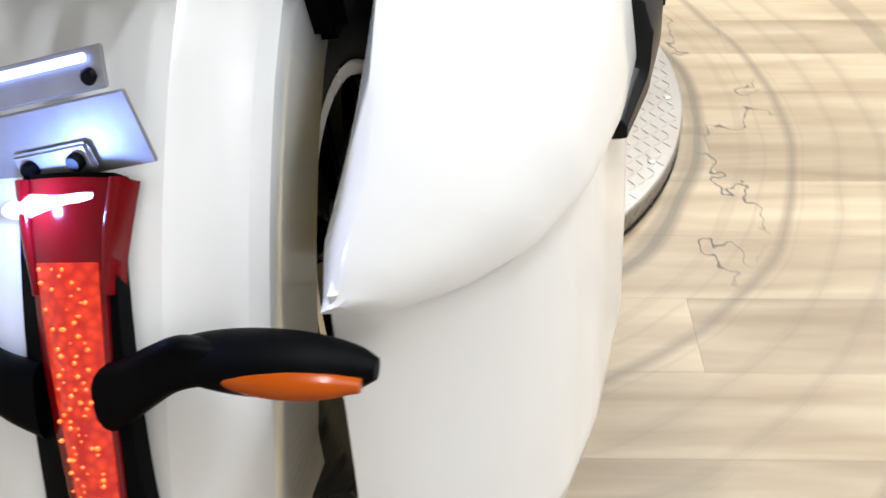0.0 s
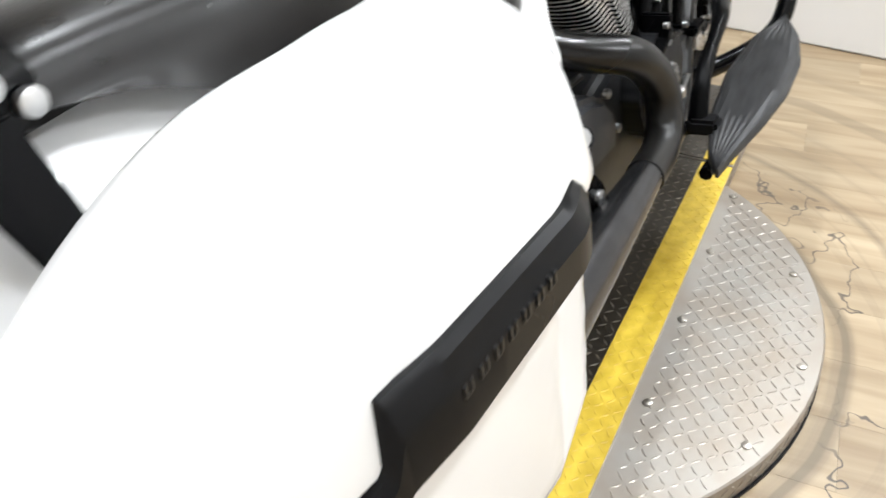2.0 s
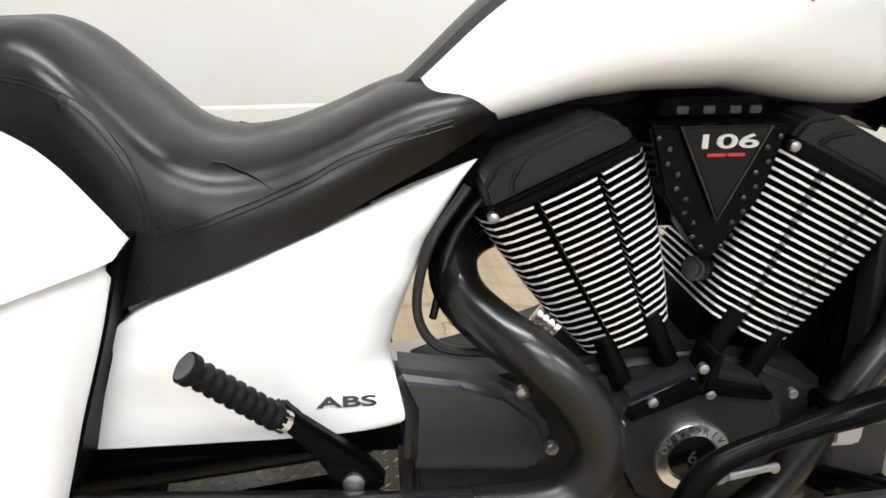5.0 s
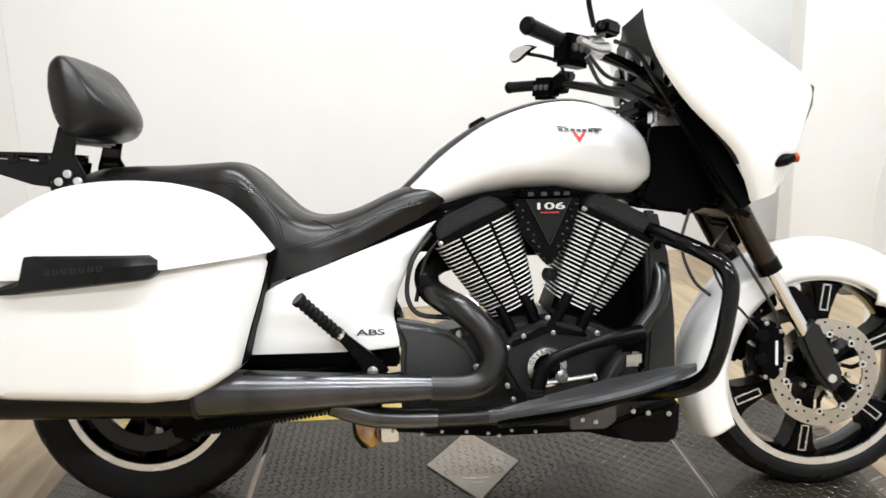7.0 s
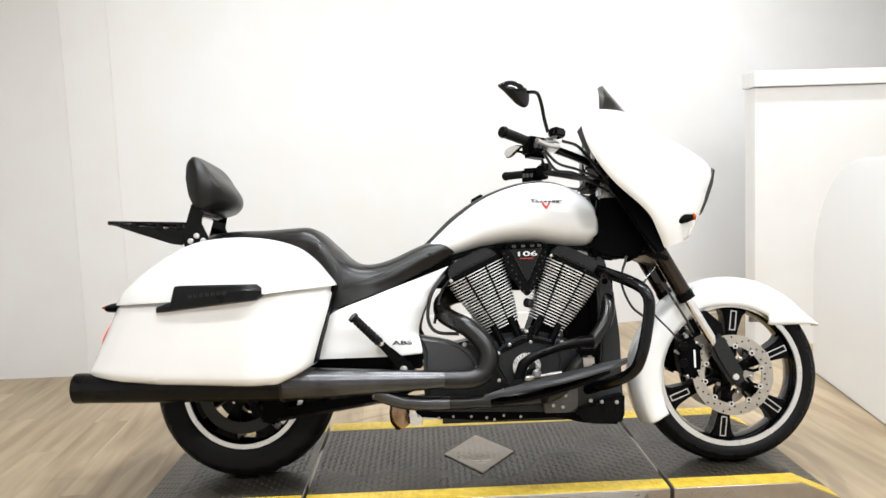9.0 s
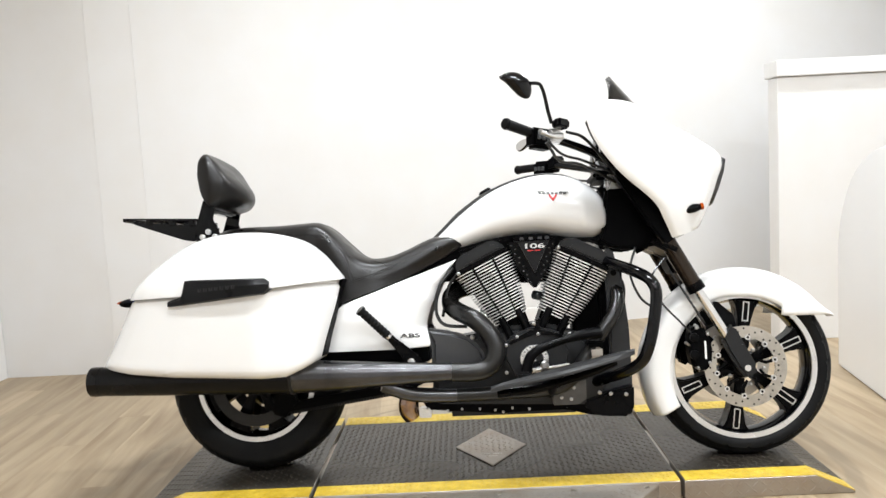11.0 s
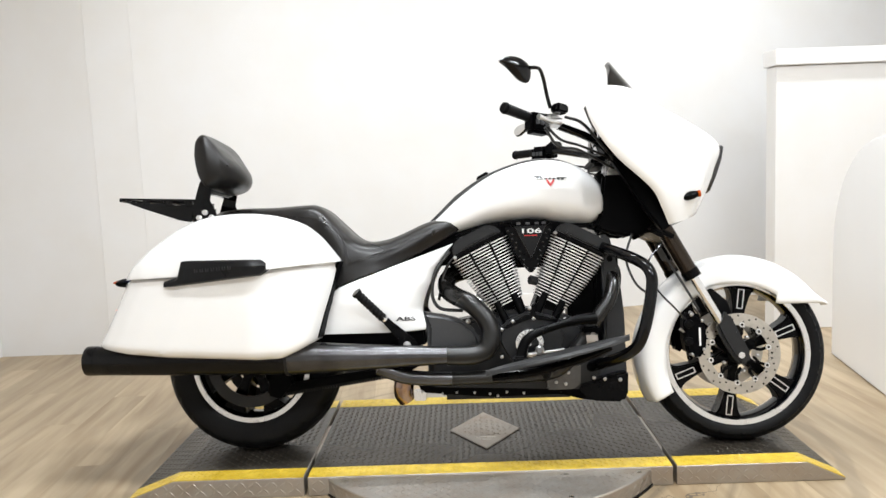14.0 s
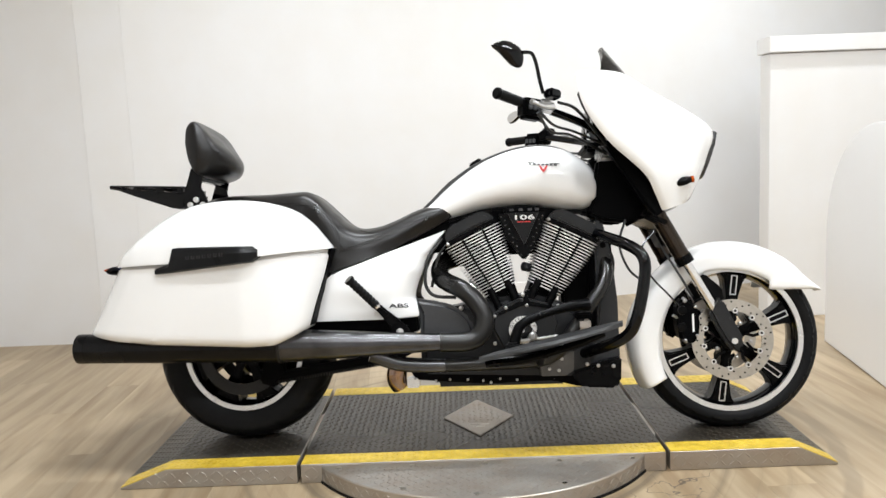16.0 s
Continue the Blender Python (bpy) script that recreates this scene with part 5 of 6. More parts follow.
# ---- wheels ----
def wheel(name, cx, cz, r, rim, half, spokes, tread_w):
    hub = part(name, lathe([(0.001, -0.075), (0.035, -0.07), (0.042, -0.05), (0.032, -0.03), (0.032, 0.03), (0.042, 0.05), (0.035, 0.07), (0.001, 0.075)], cx, cz, 32), SATIN, bike)
    prof = [(rim - 0.004, -half), (rim + 0.012, -half - 0.012), ((rim + r) / 2, -tread_w), (r - 0.030, -tread_w * 0.96), (r - 0.010, -tread_w * 0.66), (r, 0)]
    prof = curve(prof, 18)
    prof += [(a, -b) for a, b in prof[-2::-1]]
    bm = lathe(prof + [(rim - 0.01, half * 0.8), (rim - 0.01, -half * 0.8)], cx, cz, 216, close=True)
    for v in bm.verts:
        vx, vz = v.co.x - cx, v.co.z - cz
        rad = math.hypot(vx, vz)
        turn = (math.atan2(vz, vx) * 24 / (2 * math.pi) + abs(v.co.y) * 16) % 1
        if rad > r - 0.040 and abs(v.co.y) > 0.010 and turn < 0.13:
            v.co.x, v.co.z = cx + vx * (rad - 0.005) / rad, cz + vz * (rad - 0.005) / rad
    tyre = part("tyre", bm, RUBBER, hub, "worn black tyre with slanted tread grooves")
    part("rim", lathe([(rim, -half), (rim - 0.004, -half - 0.004), (rim - 0.016, -half + 0.001), (rim - 0.022, -half + 0.018), (rim - 0.028, 0), (rim - 0.022, half - 0.018), (rim - 0.016, half - 0.001), (rim - 0.004, half + 0.004), (rim, half)], cx, cz, 96, close=True), GLOSS, hub)
    for s in (-1, 1):
        part("rim_stripe", lathe([(rim + 0.0015, s * (half + 0.0035)), (rim + 0.001, s * (half + 0.007)), (rim - 0.015, s * (half + 0.006)), (rim - 0.016, s * (half + 0.001))], cx, cz, 96, close=True), ALU, hub, "bright polished rim edge")
    for k in range(spokes):
        m = Matrix.Translation((cx, 0, cz)) @ pose(0, 0, 0, 0, -(22 + 360 / spokes * k), 0)
        r1 = rim - 0.020
        arm = plate([(0.03, -0.020), (0.07, -0.014), (r1 - 0.07, -0.021), (r1 - 0.02, -0.032), (r1, -0.05), (r1, 0.05), (r1 - 0.02, 0.032), (r1 - 0.07, 0.021), (0.07, 0.014), (0.03, 0.020)], -half + 0.016, half - 0.016, 0.005)
        bmesh.ops.transform(arm, matrix=m, verts=arm.verts)
        spoke = part("spoke", arm, SATIN, hub)
        for s in (-1, 1) if name == "front_wheel" else ():
            bm = bmesh.new()
            y0, y1 = sorted((s * (half - 0.0175), s * (half - 0.0125)))
            q0, q1, w = r1 - 0.072, r1 - 0.006, 0.0105
            for a in ((q0, q1, -w, -w + 0.0034), (q0, q1, w - 0.0034, w), (q0, q0 + 0.0034, -w, w), (q1 - 0.0034, q1, -w, w)):
                add(bm, box(a[0], a[1], y0, y1, a[2], a[3], 0.0006))
            bmesh.ops.transform(bm, matrix=m, verts=bm.verts)
            part("spoke_edge", bm, ALU, hub, "machined bright slot edge")
    return hub


FX, FZ = 1.640, 0.296
front = wheel("front_wheel", FX, FZ, 0.298, 0.237, 0.052, 6, 0.066)
rear = wheel("rear_wheel", 0.012, 0.306, 0.304, 0.203, 0.070, 8, 0.090)
for rs in (-1, 1):
    part("rear_disc", lathe([(0.112, rs * 0.084), (0.112, rs * 0.090), (0.150, rs * 0.090), (0.150, rs * 0.084)], 0.012, 0.306, 64, close=True), GREY, rear, "dark rear brake disc")
cal = plate([(0.075, 0.20), (0.10, 0.305), (0.155, 0.29), (0.17, 0.235), (0.13, 0.185)], -0.125, -0.078, 0.008)
part("rear_caliper", cal, MATT, bike)
part("belt_pulley", lathe([(0.05, 0.085), (0.105, 0.085), (0.108, 0.11), (0.05, 0.11)], 0.012, 0.306, 48, close=True), GREY, rear)


def disc(side):
    bm = bmesh.new()
    n, ri, ro, y0, y1 = 96, 0.094, 0.132, side * 0.081, side * 0.086
    holes = bmesh.new()
    ring = part("brake_disc", lathe([(ri, y0), (ri, y1), (ro, y1), (ro, y0)], FX, FZ, n, close=True), STEEL, front, "drilled steel brake disc")
    for k in range(40):
        a = 2 * math.pi * k / 40
        r = ri + 0.010 + 0.020 * ((k * 2) % 3) / 2
        add(holes, lathe([(0.001, side * 0.0812), (0.0032, side * 0.0868), (0.001, side * 0.0868)], FX + r * math.cos(a), FZ + r * math.sin(a), 8))
    tagged(part("drill_holes", holes, MATT, front), kind="stuff")
    for k in range(10):
        a = 2 * math.pi * k / 10 + 0.2
        c0 = (FX + 0.095 * math.cos(a), FZ + 0.095 * math.sin(a))
        part("disc_bobbin", lathe([(0.0045, side * 0.080), (0.0088, side * 0.080), (0.0088, side * 0.0895), (0.0045, side * 0.0895)], *c0, 16, close=True), ALU, front)
        m = Matrix.Translation((FX, 0, FZ)) @ pose(0, 0, 0, 0, -math.degrees(a), 0)
        arm = plate([(0.042, 0.006), (0.066, -0.008), (0.092, -0.005), (0.092, 0.004), (0.070, 0.002), (0.048, 0.012)], side * 0.083 - 0.003, side * 0.083 + 0.003, 0.001)
        bmesh.ops.transform(arm, matrix=m, verts=arm.verts)
        part("disc_carrier", arm, SATIN, front)
        part("bobbin_pin", lathe([(0.001, side * 0.0905), (0.0040, side * 0.0895), (0.0040, side * 0.082), (0.001, side * 0.081)], *c0, 10), SATIN, front)
        if k % 2:
            c1 = (FX + 0.058 * math.cos(a + 0.3), FZ + 0.058 * math.sin(a + 0.3))
            part("carrier_bolt", lathe([(0.002, side * 0.094), (0.006, side * 0.092), (0.006, side * 0.080), (0.001, side * 0.079)], *c1, 10), ZINC, front)


disc(-1)
disc(1)

# front fender
def fender_edges(deg):
    ro = lin(deg, [(27.5, 0.330), (40, 0.329), (60, 0.327), (90, 0.325), (120, 0.322), (150, 0.322), (180, 0.333), (205, 0.333), (216, 0.331)])
    ri = lin(deg, [(27.5, 0.326), (30, 0.314), (35, 0.276), (40, 0.247), (45, 0.225), (50, 0.2085), (53.4, 0.203), (56, 0.226), (90, 0.227), (110, 0.236), (135, 0.232), (160, 0.230), (180, 0.235), (205, 0.246), (216, 0.25)])
    return ro, ri


rows, wide = [], 0.088
for deg in np.linspace(28.5, 209, 110):
    ro, ri = fender_edges(deg)
    a = radians(deg)
    sec = curve([(ri, 0.090), (ri + (ro - ri) * 0.45, 0.096), (ri + (ro - ri) * 0.75, 0.088), (ro - 0.010, 0.062), (ro - 0.002, 0.03), (ro, 0.0)], 14)
    sec = [(r, -y) for r, y in sec] + [(r, y) for r, y in sec[-2::-1]]
    rows.append([(FX + r * math.cos(a), y, FZ + r * math.sin(a)) for r, y in sec])
ff = part("front_fender", grid(rows), WHITE, bike, "deep white front fender", angle=70)
ff.modifiers.new("thick", "SOLIDIFY").thickness = 0.005


def fork(side):
    y = side * 0.125
    top, a, b, ax = Vector((1.290, y, 0.925)), Vector((1.487, y, 0.556)), Vector((1.566, y, 0.418)), Vector((FX, y, FZ))
    leg = part("fork_leg", rod(top, a, 0.0265, 18), BRONZE, bike, "dark bronze upper fork tube")
    d = (a - top).normalized()
    part("dust_seal", rod(a - d * 0.022, a + d * 0.006, 0.029, 18), SATIN, leg)
    part("slider", rod(a, b + d * 0.03, 0.0160, 18), CHROME, leg, "chrome fork slider")
    foot = plate([(1.552, 0.395), (1.575, 0.442), (1.598, 0.432), (1.625, 0.375), (1.662, 0.300), (1.655, 0.270), (1.628, 0.262), (1.598, 0.300), (1.57, 0.352)], -0.145, -0.108, 0.010)
    part("fork_foot", foot if side < 0 else flip(foot), GREY, leg)
    part("axle_nut", lathe([(0.004, -0.150), (0.010, -0.150), (0.012, -0.144), (0.001, -0.14)] if side < 0 else [(0.005, 0.152), (0.015, 0.152), (0.017, 0.144), (0.001, 0.14)], 1.628, 0.298, 20), ALU, leg)
    cal = plate([(1.455, 0.425), (1.480, 0.442), (1.515, 0.422), (1.528, 0.37), (1.522, 0.31), (1.495, 0.285), (1.462, 0.300), (1.450, 0.36)], -0.132, -0.068, 0.010)
    caliper = part("brake_caliper", cal if side < 0 else flip(cal), MATT, bike, "black brake caliper with plain bar marking")
    for x, z in ((1.470, 0.400), (1.467, 0.345)):
        cap = lathe([(0.004, side * 0.140), (0.014, side * 0.138), (0.0155, side * 0.128), (0.001, side * 0.126)], x, z, 20)
        part("piston_cap", cap, SATIN, caliper)
    for x, z in ((1.456, 0.375), (1.488, 0.430), (1.485, 0.295)):
        part("bleed_nipple", rod((x, side * 0.118, z), (x - 0.014, side * 0.122, z + 0.010), 0.005, 8), ZINC, caliper)
    for x, z in ((1.478, 0.430), (1.512, 0.410), (1.476, 0.303), (1.514, 0.318)):
        part("bolt", bolt(x, side * 0.132, z, 0.005, 0.005, side), ZINC, caliper)
    mk = box(1.500, 1.506, -0.1335, -0.130, 0.330, 0.388, 0.0005)
    part("maker_mark", mk if side < 0 else flip(mk), SIGN_WHITE, caliper)
    fend = plate([(1.52, 0.50), (1.55, 0.515), (1.60, 0.47), (1.61, 0.43), (1.57, 0.42)], -0.118, -0.098, 0.004)
    part("fender_bracket", fend if side < 0 else flip(fend), SATIN, leg)


fork(-1)
fork(1)
part("front_axle", rod((FX - 0.012, -0.14, FZ + 0.002), (FX - 0.012, 0.14, FZ + 0.002), 0.012), STEEL, bike)
part("steering_head", rod((1.235, 0, 0.93), (1.36, 0, 0.70), 0.04, 20), SATIN, bike)
part("lower_yoke", box(-0.045, 0.045, -0.155, 0.155, -0.018, 0.018, 0.010, Matrix.Translation((1.395, 0, 0.70)) @ pose(0, 0, 0, 0, 28, 0)), SATIN, bike)
part("upper_yoke", box(-0.045, 0.045, -0.15, 0.15, -0.016, 0.016, 0.010, Matrix.Translation((1.275, 0, 0.935)) @ pose(0, 0, 0, 0, 28, 0)), SATIN, bike)
part("fork_shroud", plate([(1.405, 0.66), (1.43, 0.68), (1.455, 0.62), (1.435, 0.60)], -0.060, 0.06, 0.008), MATT, bike)

# swingarm and belt
for side in (-1, 1):
    part("swingarm", tube([(0.58, side * 0.10, 0.36), (0.3, side * 0.125, 0.34), (0.0, side * 0.13, 0.312)], [0.035, 0.030, 0.026], 10, 12), SATIN, bike)
part("drive_belt", tube([(0.70, 0.10, 0.29), (0.3, 0.10, 0.235), (0.03, 0.098, 0.20)], 0.008, 8, 8), RUBBER, bike)
bm = bmesh.new()
for k in range(46):
    s = k / 45
    add(bm, box(0.14 + 0.42 * s - 0.003, 0.14 + 0.42 * s + 0.003, -0.125, -0.10, 0.198 + 0.060 * s, 0.208 + 0.060 * s, 0))
tagged(part("belt_teeth", bm, RUBBER, bike, smooth=False), kind="stuff")
part("belt_guard", plate([(0.12, 0.20), (0.55, 0.265), (0.60, 0.29), (0.58, 0.30), (0.12, 0.235)], -0.122, -0.100, 0.004), MATT, bike)
part("side_stand", tube([(0.80, 0.13, 0.205), (0.68, 0.165, 0.198), (0.56, 0.175, 0.202), (0.52, 0.185, 0.215)], [0.012, 0.011, 0.011, 0.014], 14, 10), SATIN, bike)

# ---- fairing, bars, backrest ----
EDGE = [(1.142, -0.345, 1.142), (1.146, -0.352, 1.085), (1.172, -0.348, 1.016), (1.237, -0.330, 0.929), (1.345, -0.295, 0.832), (1.378, -0.27, 0.775), (1.405, -0.24, 0.722)]
NOSE = [(1.368, 0, 1.160), (1.452, 0, 1.118), (1.535, 0, 1.075), (1.622, 0, 1.002), (1.600, 0, 0.920), (1.568, 0, 0.845), (1.535, 0, 0.785)]


TURN = 0.26               # bars and fairing stand turned, so the far half is further forward


def fairing():
    e, c = curve(EDGE, 26), curve(NOSE, 26)
    outer, inner = [], []
    for k, ((ex, ey, ez), (cx, _, cz)) in enumerate(zip(e, c)):
        ro, ri = [], []
        for q in np.linspace(-1, 1, 41):
            t = abs(q)     # 0 at the nose, 1 at the edge
            x = cx + (ex - cx) * t ** 1.45
            y = math.copysign(abs(ey) * math.sin(t * math.pi / 2) ** 0.92, q) if q else 0.0
            z = cz + (ez - cz) * t ** 0.8
            ridge = lin(k / 26, [(0, 0.42), (0.4, 0.40), (0.62, 0.45), (0.85, 0.56), (1, 0.6)])
            proud = 0.010 * max(0.0, 1 - abs(t - ridge) / 0.16) * lin(k / 26, [(0, 0), (0.25, 1), (0.8, 1), (1, 0)])
            x, y = x + proud * 0.5, y + math.copysign(proud, q)
            x += TURN * max(y, 0.0)
            ro.append((x, y, z))
            ri.append((x - 0.010, y * 0.975, z - 0.002))
        outer.append(ro)
        inner.append(ri)
    ob = part("fairing", shell(outer, inner), WHITE, bike, "white handlebar-mounted fairing", angle=60)
    # dark inner fairing behind the shell
    outer, inner = [], []
    for k, (ex, ey, ez) in enumerate(e[:21]):
        x0 = ex + 0.012
        depth = lin(k / 26, [(0, 0.02), (0.3, 0.06), (0.6, 0.09), (1, 0.05)])
        outer.append([(x0 + depth * (1 - q * q) + TURN * max(ey * q, 0.0), ey * q * 0.985, ez - 0.002) for q in np.linspace(-1, 1, 25)])
        inner.append([(x0 + depth * (1 - q * q) + 0.012 + TURN * max(ey * q, 0.0), ey * q * 0.985, ez + 0.002) for q in np.linspace(-1, 1, 25)])
    inn = part("inner_fairing", shell(outer, inner), MATT, ob, "black inner fairing")
    for s in (-1, 1):
        p = lathe([(0.001, -0.010), (0.046, -0.006), (0.050, 0.004), (0.001, 0.012)], 0, 0, 28)
        part("loudspeaker_grille", add(bmesh.new(), p, Matrix.Translation((1.222, s * 0.235, 1.02)) @ pose(0, 0, 0, 0, -30, 90)), GLOSS, ob)
        p = lathe([(0.001, -0.012), (0.040, -0.010), (0.046, 0.004), (0.001, 0.010)], 0, 0, 28)
        part("gauge", add(bmesh.new(), p, Matrix.Translation((1.215, s * 0.075, 1.06)) @ pose(0, 0, 0, 0, -30, 90)), GLOSS, ob)
    # smoked screen, swept back at both ends
    outer, inner = [], []
    for k in range(11):
        s = k / 10
        ro = []
        for q in np.linspace(-1, 1, 33):
            low = Vector((1.362 - 0.155 * q * q, 0.27 * q, 1.162 - 0.040 * q * q))
            high = Vector((1.253 - 0.045 * abs(q) ** 3, 0.27 * q, 1.287 - 0.163 * abs(q) ** 2.4))
            ro.append(low + (high - low) * s + Vector((TURN * 0.27 * max(q, 0.0), 0, 0)))
        outer.append(ro)
        inner.append([p - Vector((0.003, 0, 0.002)) for p in ro])
    part("screen", shell(outer, inner), SMOKE, ob, "short smoked plastic wind screen", angle=60)
    # headlamp: a tall flat lens in a thin dark surround
    m = Matrix.Translation((1.597, 0, 0.915)) @ pose(0, 0, 0, 0, 18, 0)
    ring = [(0.0, 0.088), (0.038, 0.078), (0.060, 0.030), (0.052, -0.030), (0.026, -0.080), (0.0, -0.086), (-0.026, -0.080), (-0.052, -0.030), (-0.060, 0.030), (-0.038, 0.078)]
    bez = grid([[(d, a * f, b * f) for a, b in ring] for d, f in ((-0.03, 0.98), (0.004, 1.0), (0.010, 0.96), (0.010, 0.80), (0.004, 0.78))], True, True)
    part("headlamp_bezel", add(bmesh.new(), bez, m), SHIELD, ob, "thin dark headlamp surround", angle=30)
    lens = grid([[(d, a * f, b * f) for a, b in ring] for d, f in ((0.0, 0.76), (0.006, 0.76), (0.009, 0.5))], True, True)
    part("headlamp_lens", add(bmesh.new(), lens, m), CHROME, ob, angle=30)
    for s in (-1, 1):
        rows = []
        for v in np.linspace(0, 1, 14):
            r = max(math.sin(math.pi * min(0.05 + 0.9 * v, 1)), 0.12) ** 0.5
            rows.append([(1.428 + 0.060 * v, s * (0.248 + 0.015 * r * math.cos(a)), 0.812 + 0.014 * r * math.sin(a) - 0.01 * (1 - v)) for a in np.linspace(0, 2 * math.pi, 14, endpoint=False)])
        part("signal_stalk", rod((1.45, s * 0.18, 0.806), (1.455, s * 0.245, 0.808), 0.006, 10), SATIN, bike)
        sig = part("front_signal", grid(rows, True, True), SATIN, bike)
        part("signal_lens", rod((1.483, s * 0.248, 0.812), (1.491, s * 0.248, 0.813), 0.0105, 14), AMBER, sig, "amber signal lens")
    for sd in (-1, 1):
        low = plate([(1.255, 0.945), (1.345, 0.835), (1.38, 0.775), (1.405, 0.720), (1.375, 0.700), (1.33, 0.76), (1.27, 0.86), (1.225, 0.93)], 0.195, 0.235, 0.006)
        part("lower_inner_panel", low if sd > 0 else flip(low), MATT, ob)
    return ob


shield = fairing()


MIRROR = [(0.870, 1.196), (0.890, 1.207), (0.915, 1.213), (0.945, 1.208), (0.968, 1.193), (0.977, 1.172), (0.974, 1.150), (0.964, 1.138), (0.945, 1.139), (0.915, 1.163), (0.892, 1.183)]


def handlebar(side):
    y = side
    far = side > 0
    bar = part("handlebar", tube([(1.245, y * 0.04, 0.955), (1.225, y * 0.13, 0.985), (1.16, y * 0.235, 1.015), (1.06, y * 0.33, 1.048), (1.005, y * 0.385, 1.058), (0.955, y * 0.425, 1.062), (0.90, y * 0.462, 1.064)] if far else [(1.245, -0.04, 0.955), (1.225, -0.13, 0.98), (1.16, -0.215, 1.005), (1.07, -0.285, 1.030), (1.01, -0.322, 1.043), (0.963, -0.350, 1.054), (0.897, -0.405, 1.071)], 0.0125, 50, 12), GLOSS, bike, "gloss black handlebar")
    g0, g1 = (Vector((0.978, y * 0.404, 1.056)), Vector((0.888, y * 0.468, 1.060))) if far else (Vector((0.972, -0.342, 1.052)), Vector((0.890, -0.410, 1.073)))
    d = g1 - g0
    part("grip", tube([g0, g0 + d * 0.5, g0 + d * 0.93], [0.0150, 0.0158, 0.0162], 8, 20), RUBBER, bar)
    part("grip_end", tube([g0 + d * 0.92, g0 + d * 0.94, g0 + d * 1.02, g0 + d * 1.04], [0.0172, 0.0186, 0.0186, 0.0150], 9, 20), SATIN, bar)
    sw = Matrix.Translation((1.000, y * 0.388, 1.050) if far else (0.992, -0.332, 1.040)) @ pose(0, 0, 0, 0, 4, -y * 35)
    part("switch_housing", box(-0.038, 0.038, -0.024, 0.024, -0.038, 0.026, 0.010, sw), MATT, bar)
    for k in range(3):
        part("switch_button", box(-0.025 + 0.018 * k, -0.012 + 0.018 * k, -0.029, -0.022, -0.012, 0.004, 0.002, sw), SIGN_DARK, bar)
    part("clamp_block", box(-0.022, 0.022, -0.020, 0.020, -0.020, 0.024, 0.006, Matrix.Translation((1.045, y * 0.352, 1.055) if far else (1.034, -0.318, 1.040)) @ pose(0, 0, 0, 0, 0, -y * 35)), ALU if side < 0 else MATT, bar)
    res = part("master_cylinder", box(-0.022, 0.022, -0.020, 0.020, 0.0, 0.028, 0.006, Matrix.Translation((1.056, y * 0.352, 1.060)) @ pose(0, 0, 0, 0, 8, -y * 35)), GLOSS, bar)
    lv = tube([(1.058, y * 0.350, 1.036), (1.030, y * 0.375, 1.034), (1.008, y * 0.40, 1.038), (0.99, y * 0.415, 1.043)], [0.012, 0.009, 0.007, 0.008], 24, 10)
    part("lever", lv, ALU if side < 0 else SATIN, bar)
    # mirror
    if side < 0:
        stem = part("mirror_stem", tube([(1.030, -0.36, 1.075), (1.020, -0.365, 1.115), (1.010, -0.385, 1.160), (0.996, -0.41, 1.184), (0.968, -0.436, 1.182)], 0.0055, 24, 8), GLOSS, bike)
        spot, turn, flat = (0.925, -0.452, 1.178), 28, 1.0
    else:
        stem = part("mirror_stem", tube([(1.095, 0.36, 1.085), (1.085, 0.37, 1.112), (1.05, 0.385, 1.130), (1.0, 0.415, 1.146)], 0.0055, 24, 8), GLOSS, bike)
        spot, turn, flat = (0.986, 0.42, 1.150), 130, 0.6
    ring = curve([(p - 0.925, q - 1.178) for p, q in MIRROR + MIRROR[:1]], 36)[:-1]
    rows = []
    for s in np.linspace(-1, 1, 13):
        k = max(math.cos(s * math.pi / 2), 0.02) ** 0.55
        rows.append([(p * k, 0.018 * s if s < 0 else 0.010 * s, q * k) for p, q in ring])
    m = Matrix.Translation(spot) @ pose(0, 0, 0, 0, 0, turn) @ Matrix.Diagonal((1, 1, flat, 1))
    bm = grid(rows, True, True)
    bmesh.ops.transform(bm, matrix=m, verts=bm.verts)
    part("mirror_shell", bm, GLOSS, stem, "teardrop-shaped black mirror", angle=60)
    rows = [[(p * 0.86, yy, q * 0.86) for p, q in ring] for yy in (0.0088, 0.0108)]
    bm = grid(rows, True, True)
    bmesh.ops.transform(bm, matrix=m, verts=bm.verts)
    part("mirror_glass", bm, CHROME, stem, smooth=False)
    # hoses
    part("brake_hose", tube([(1.075, y * 0.345, 1.05), (1.13, y * 0.29, 1.04), (1.20, y * 0.20, 0.985), (1.29, y * 0.10, 0.90)], 0.0048, 30, 8), CABLE, bar)
    part("control_cable", tube([(1.015, y * 0.375, 1.02), (1.06, y * 0.33, 0.985), (1.13, y * 0.25, 0.975), (1.24, y * 0.14, 0.945)], 0.0042, 30, 8), CABLE, bar)
    part("control_cable", tube([(1.01, y * 0.38, 1.015), (1.05, y * 0.34, 0.965), (1.12, y * 0.27, 0.960), (1.25, y * 0.12, 0.915)], 0.0042, 30, 8), CABLE, bar)
    if side > 0:
        bar.matrix_basis = Matrix.Translation((1.25, 0, 0)) @ pose(0, 0, 0, 0, 0, -7.5) @ Matrix.Translation((-1.25, 0, 0))   # the bars stand turned a little
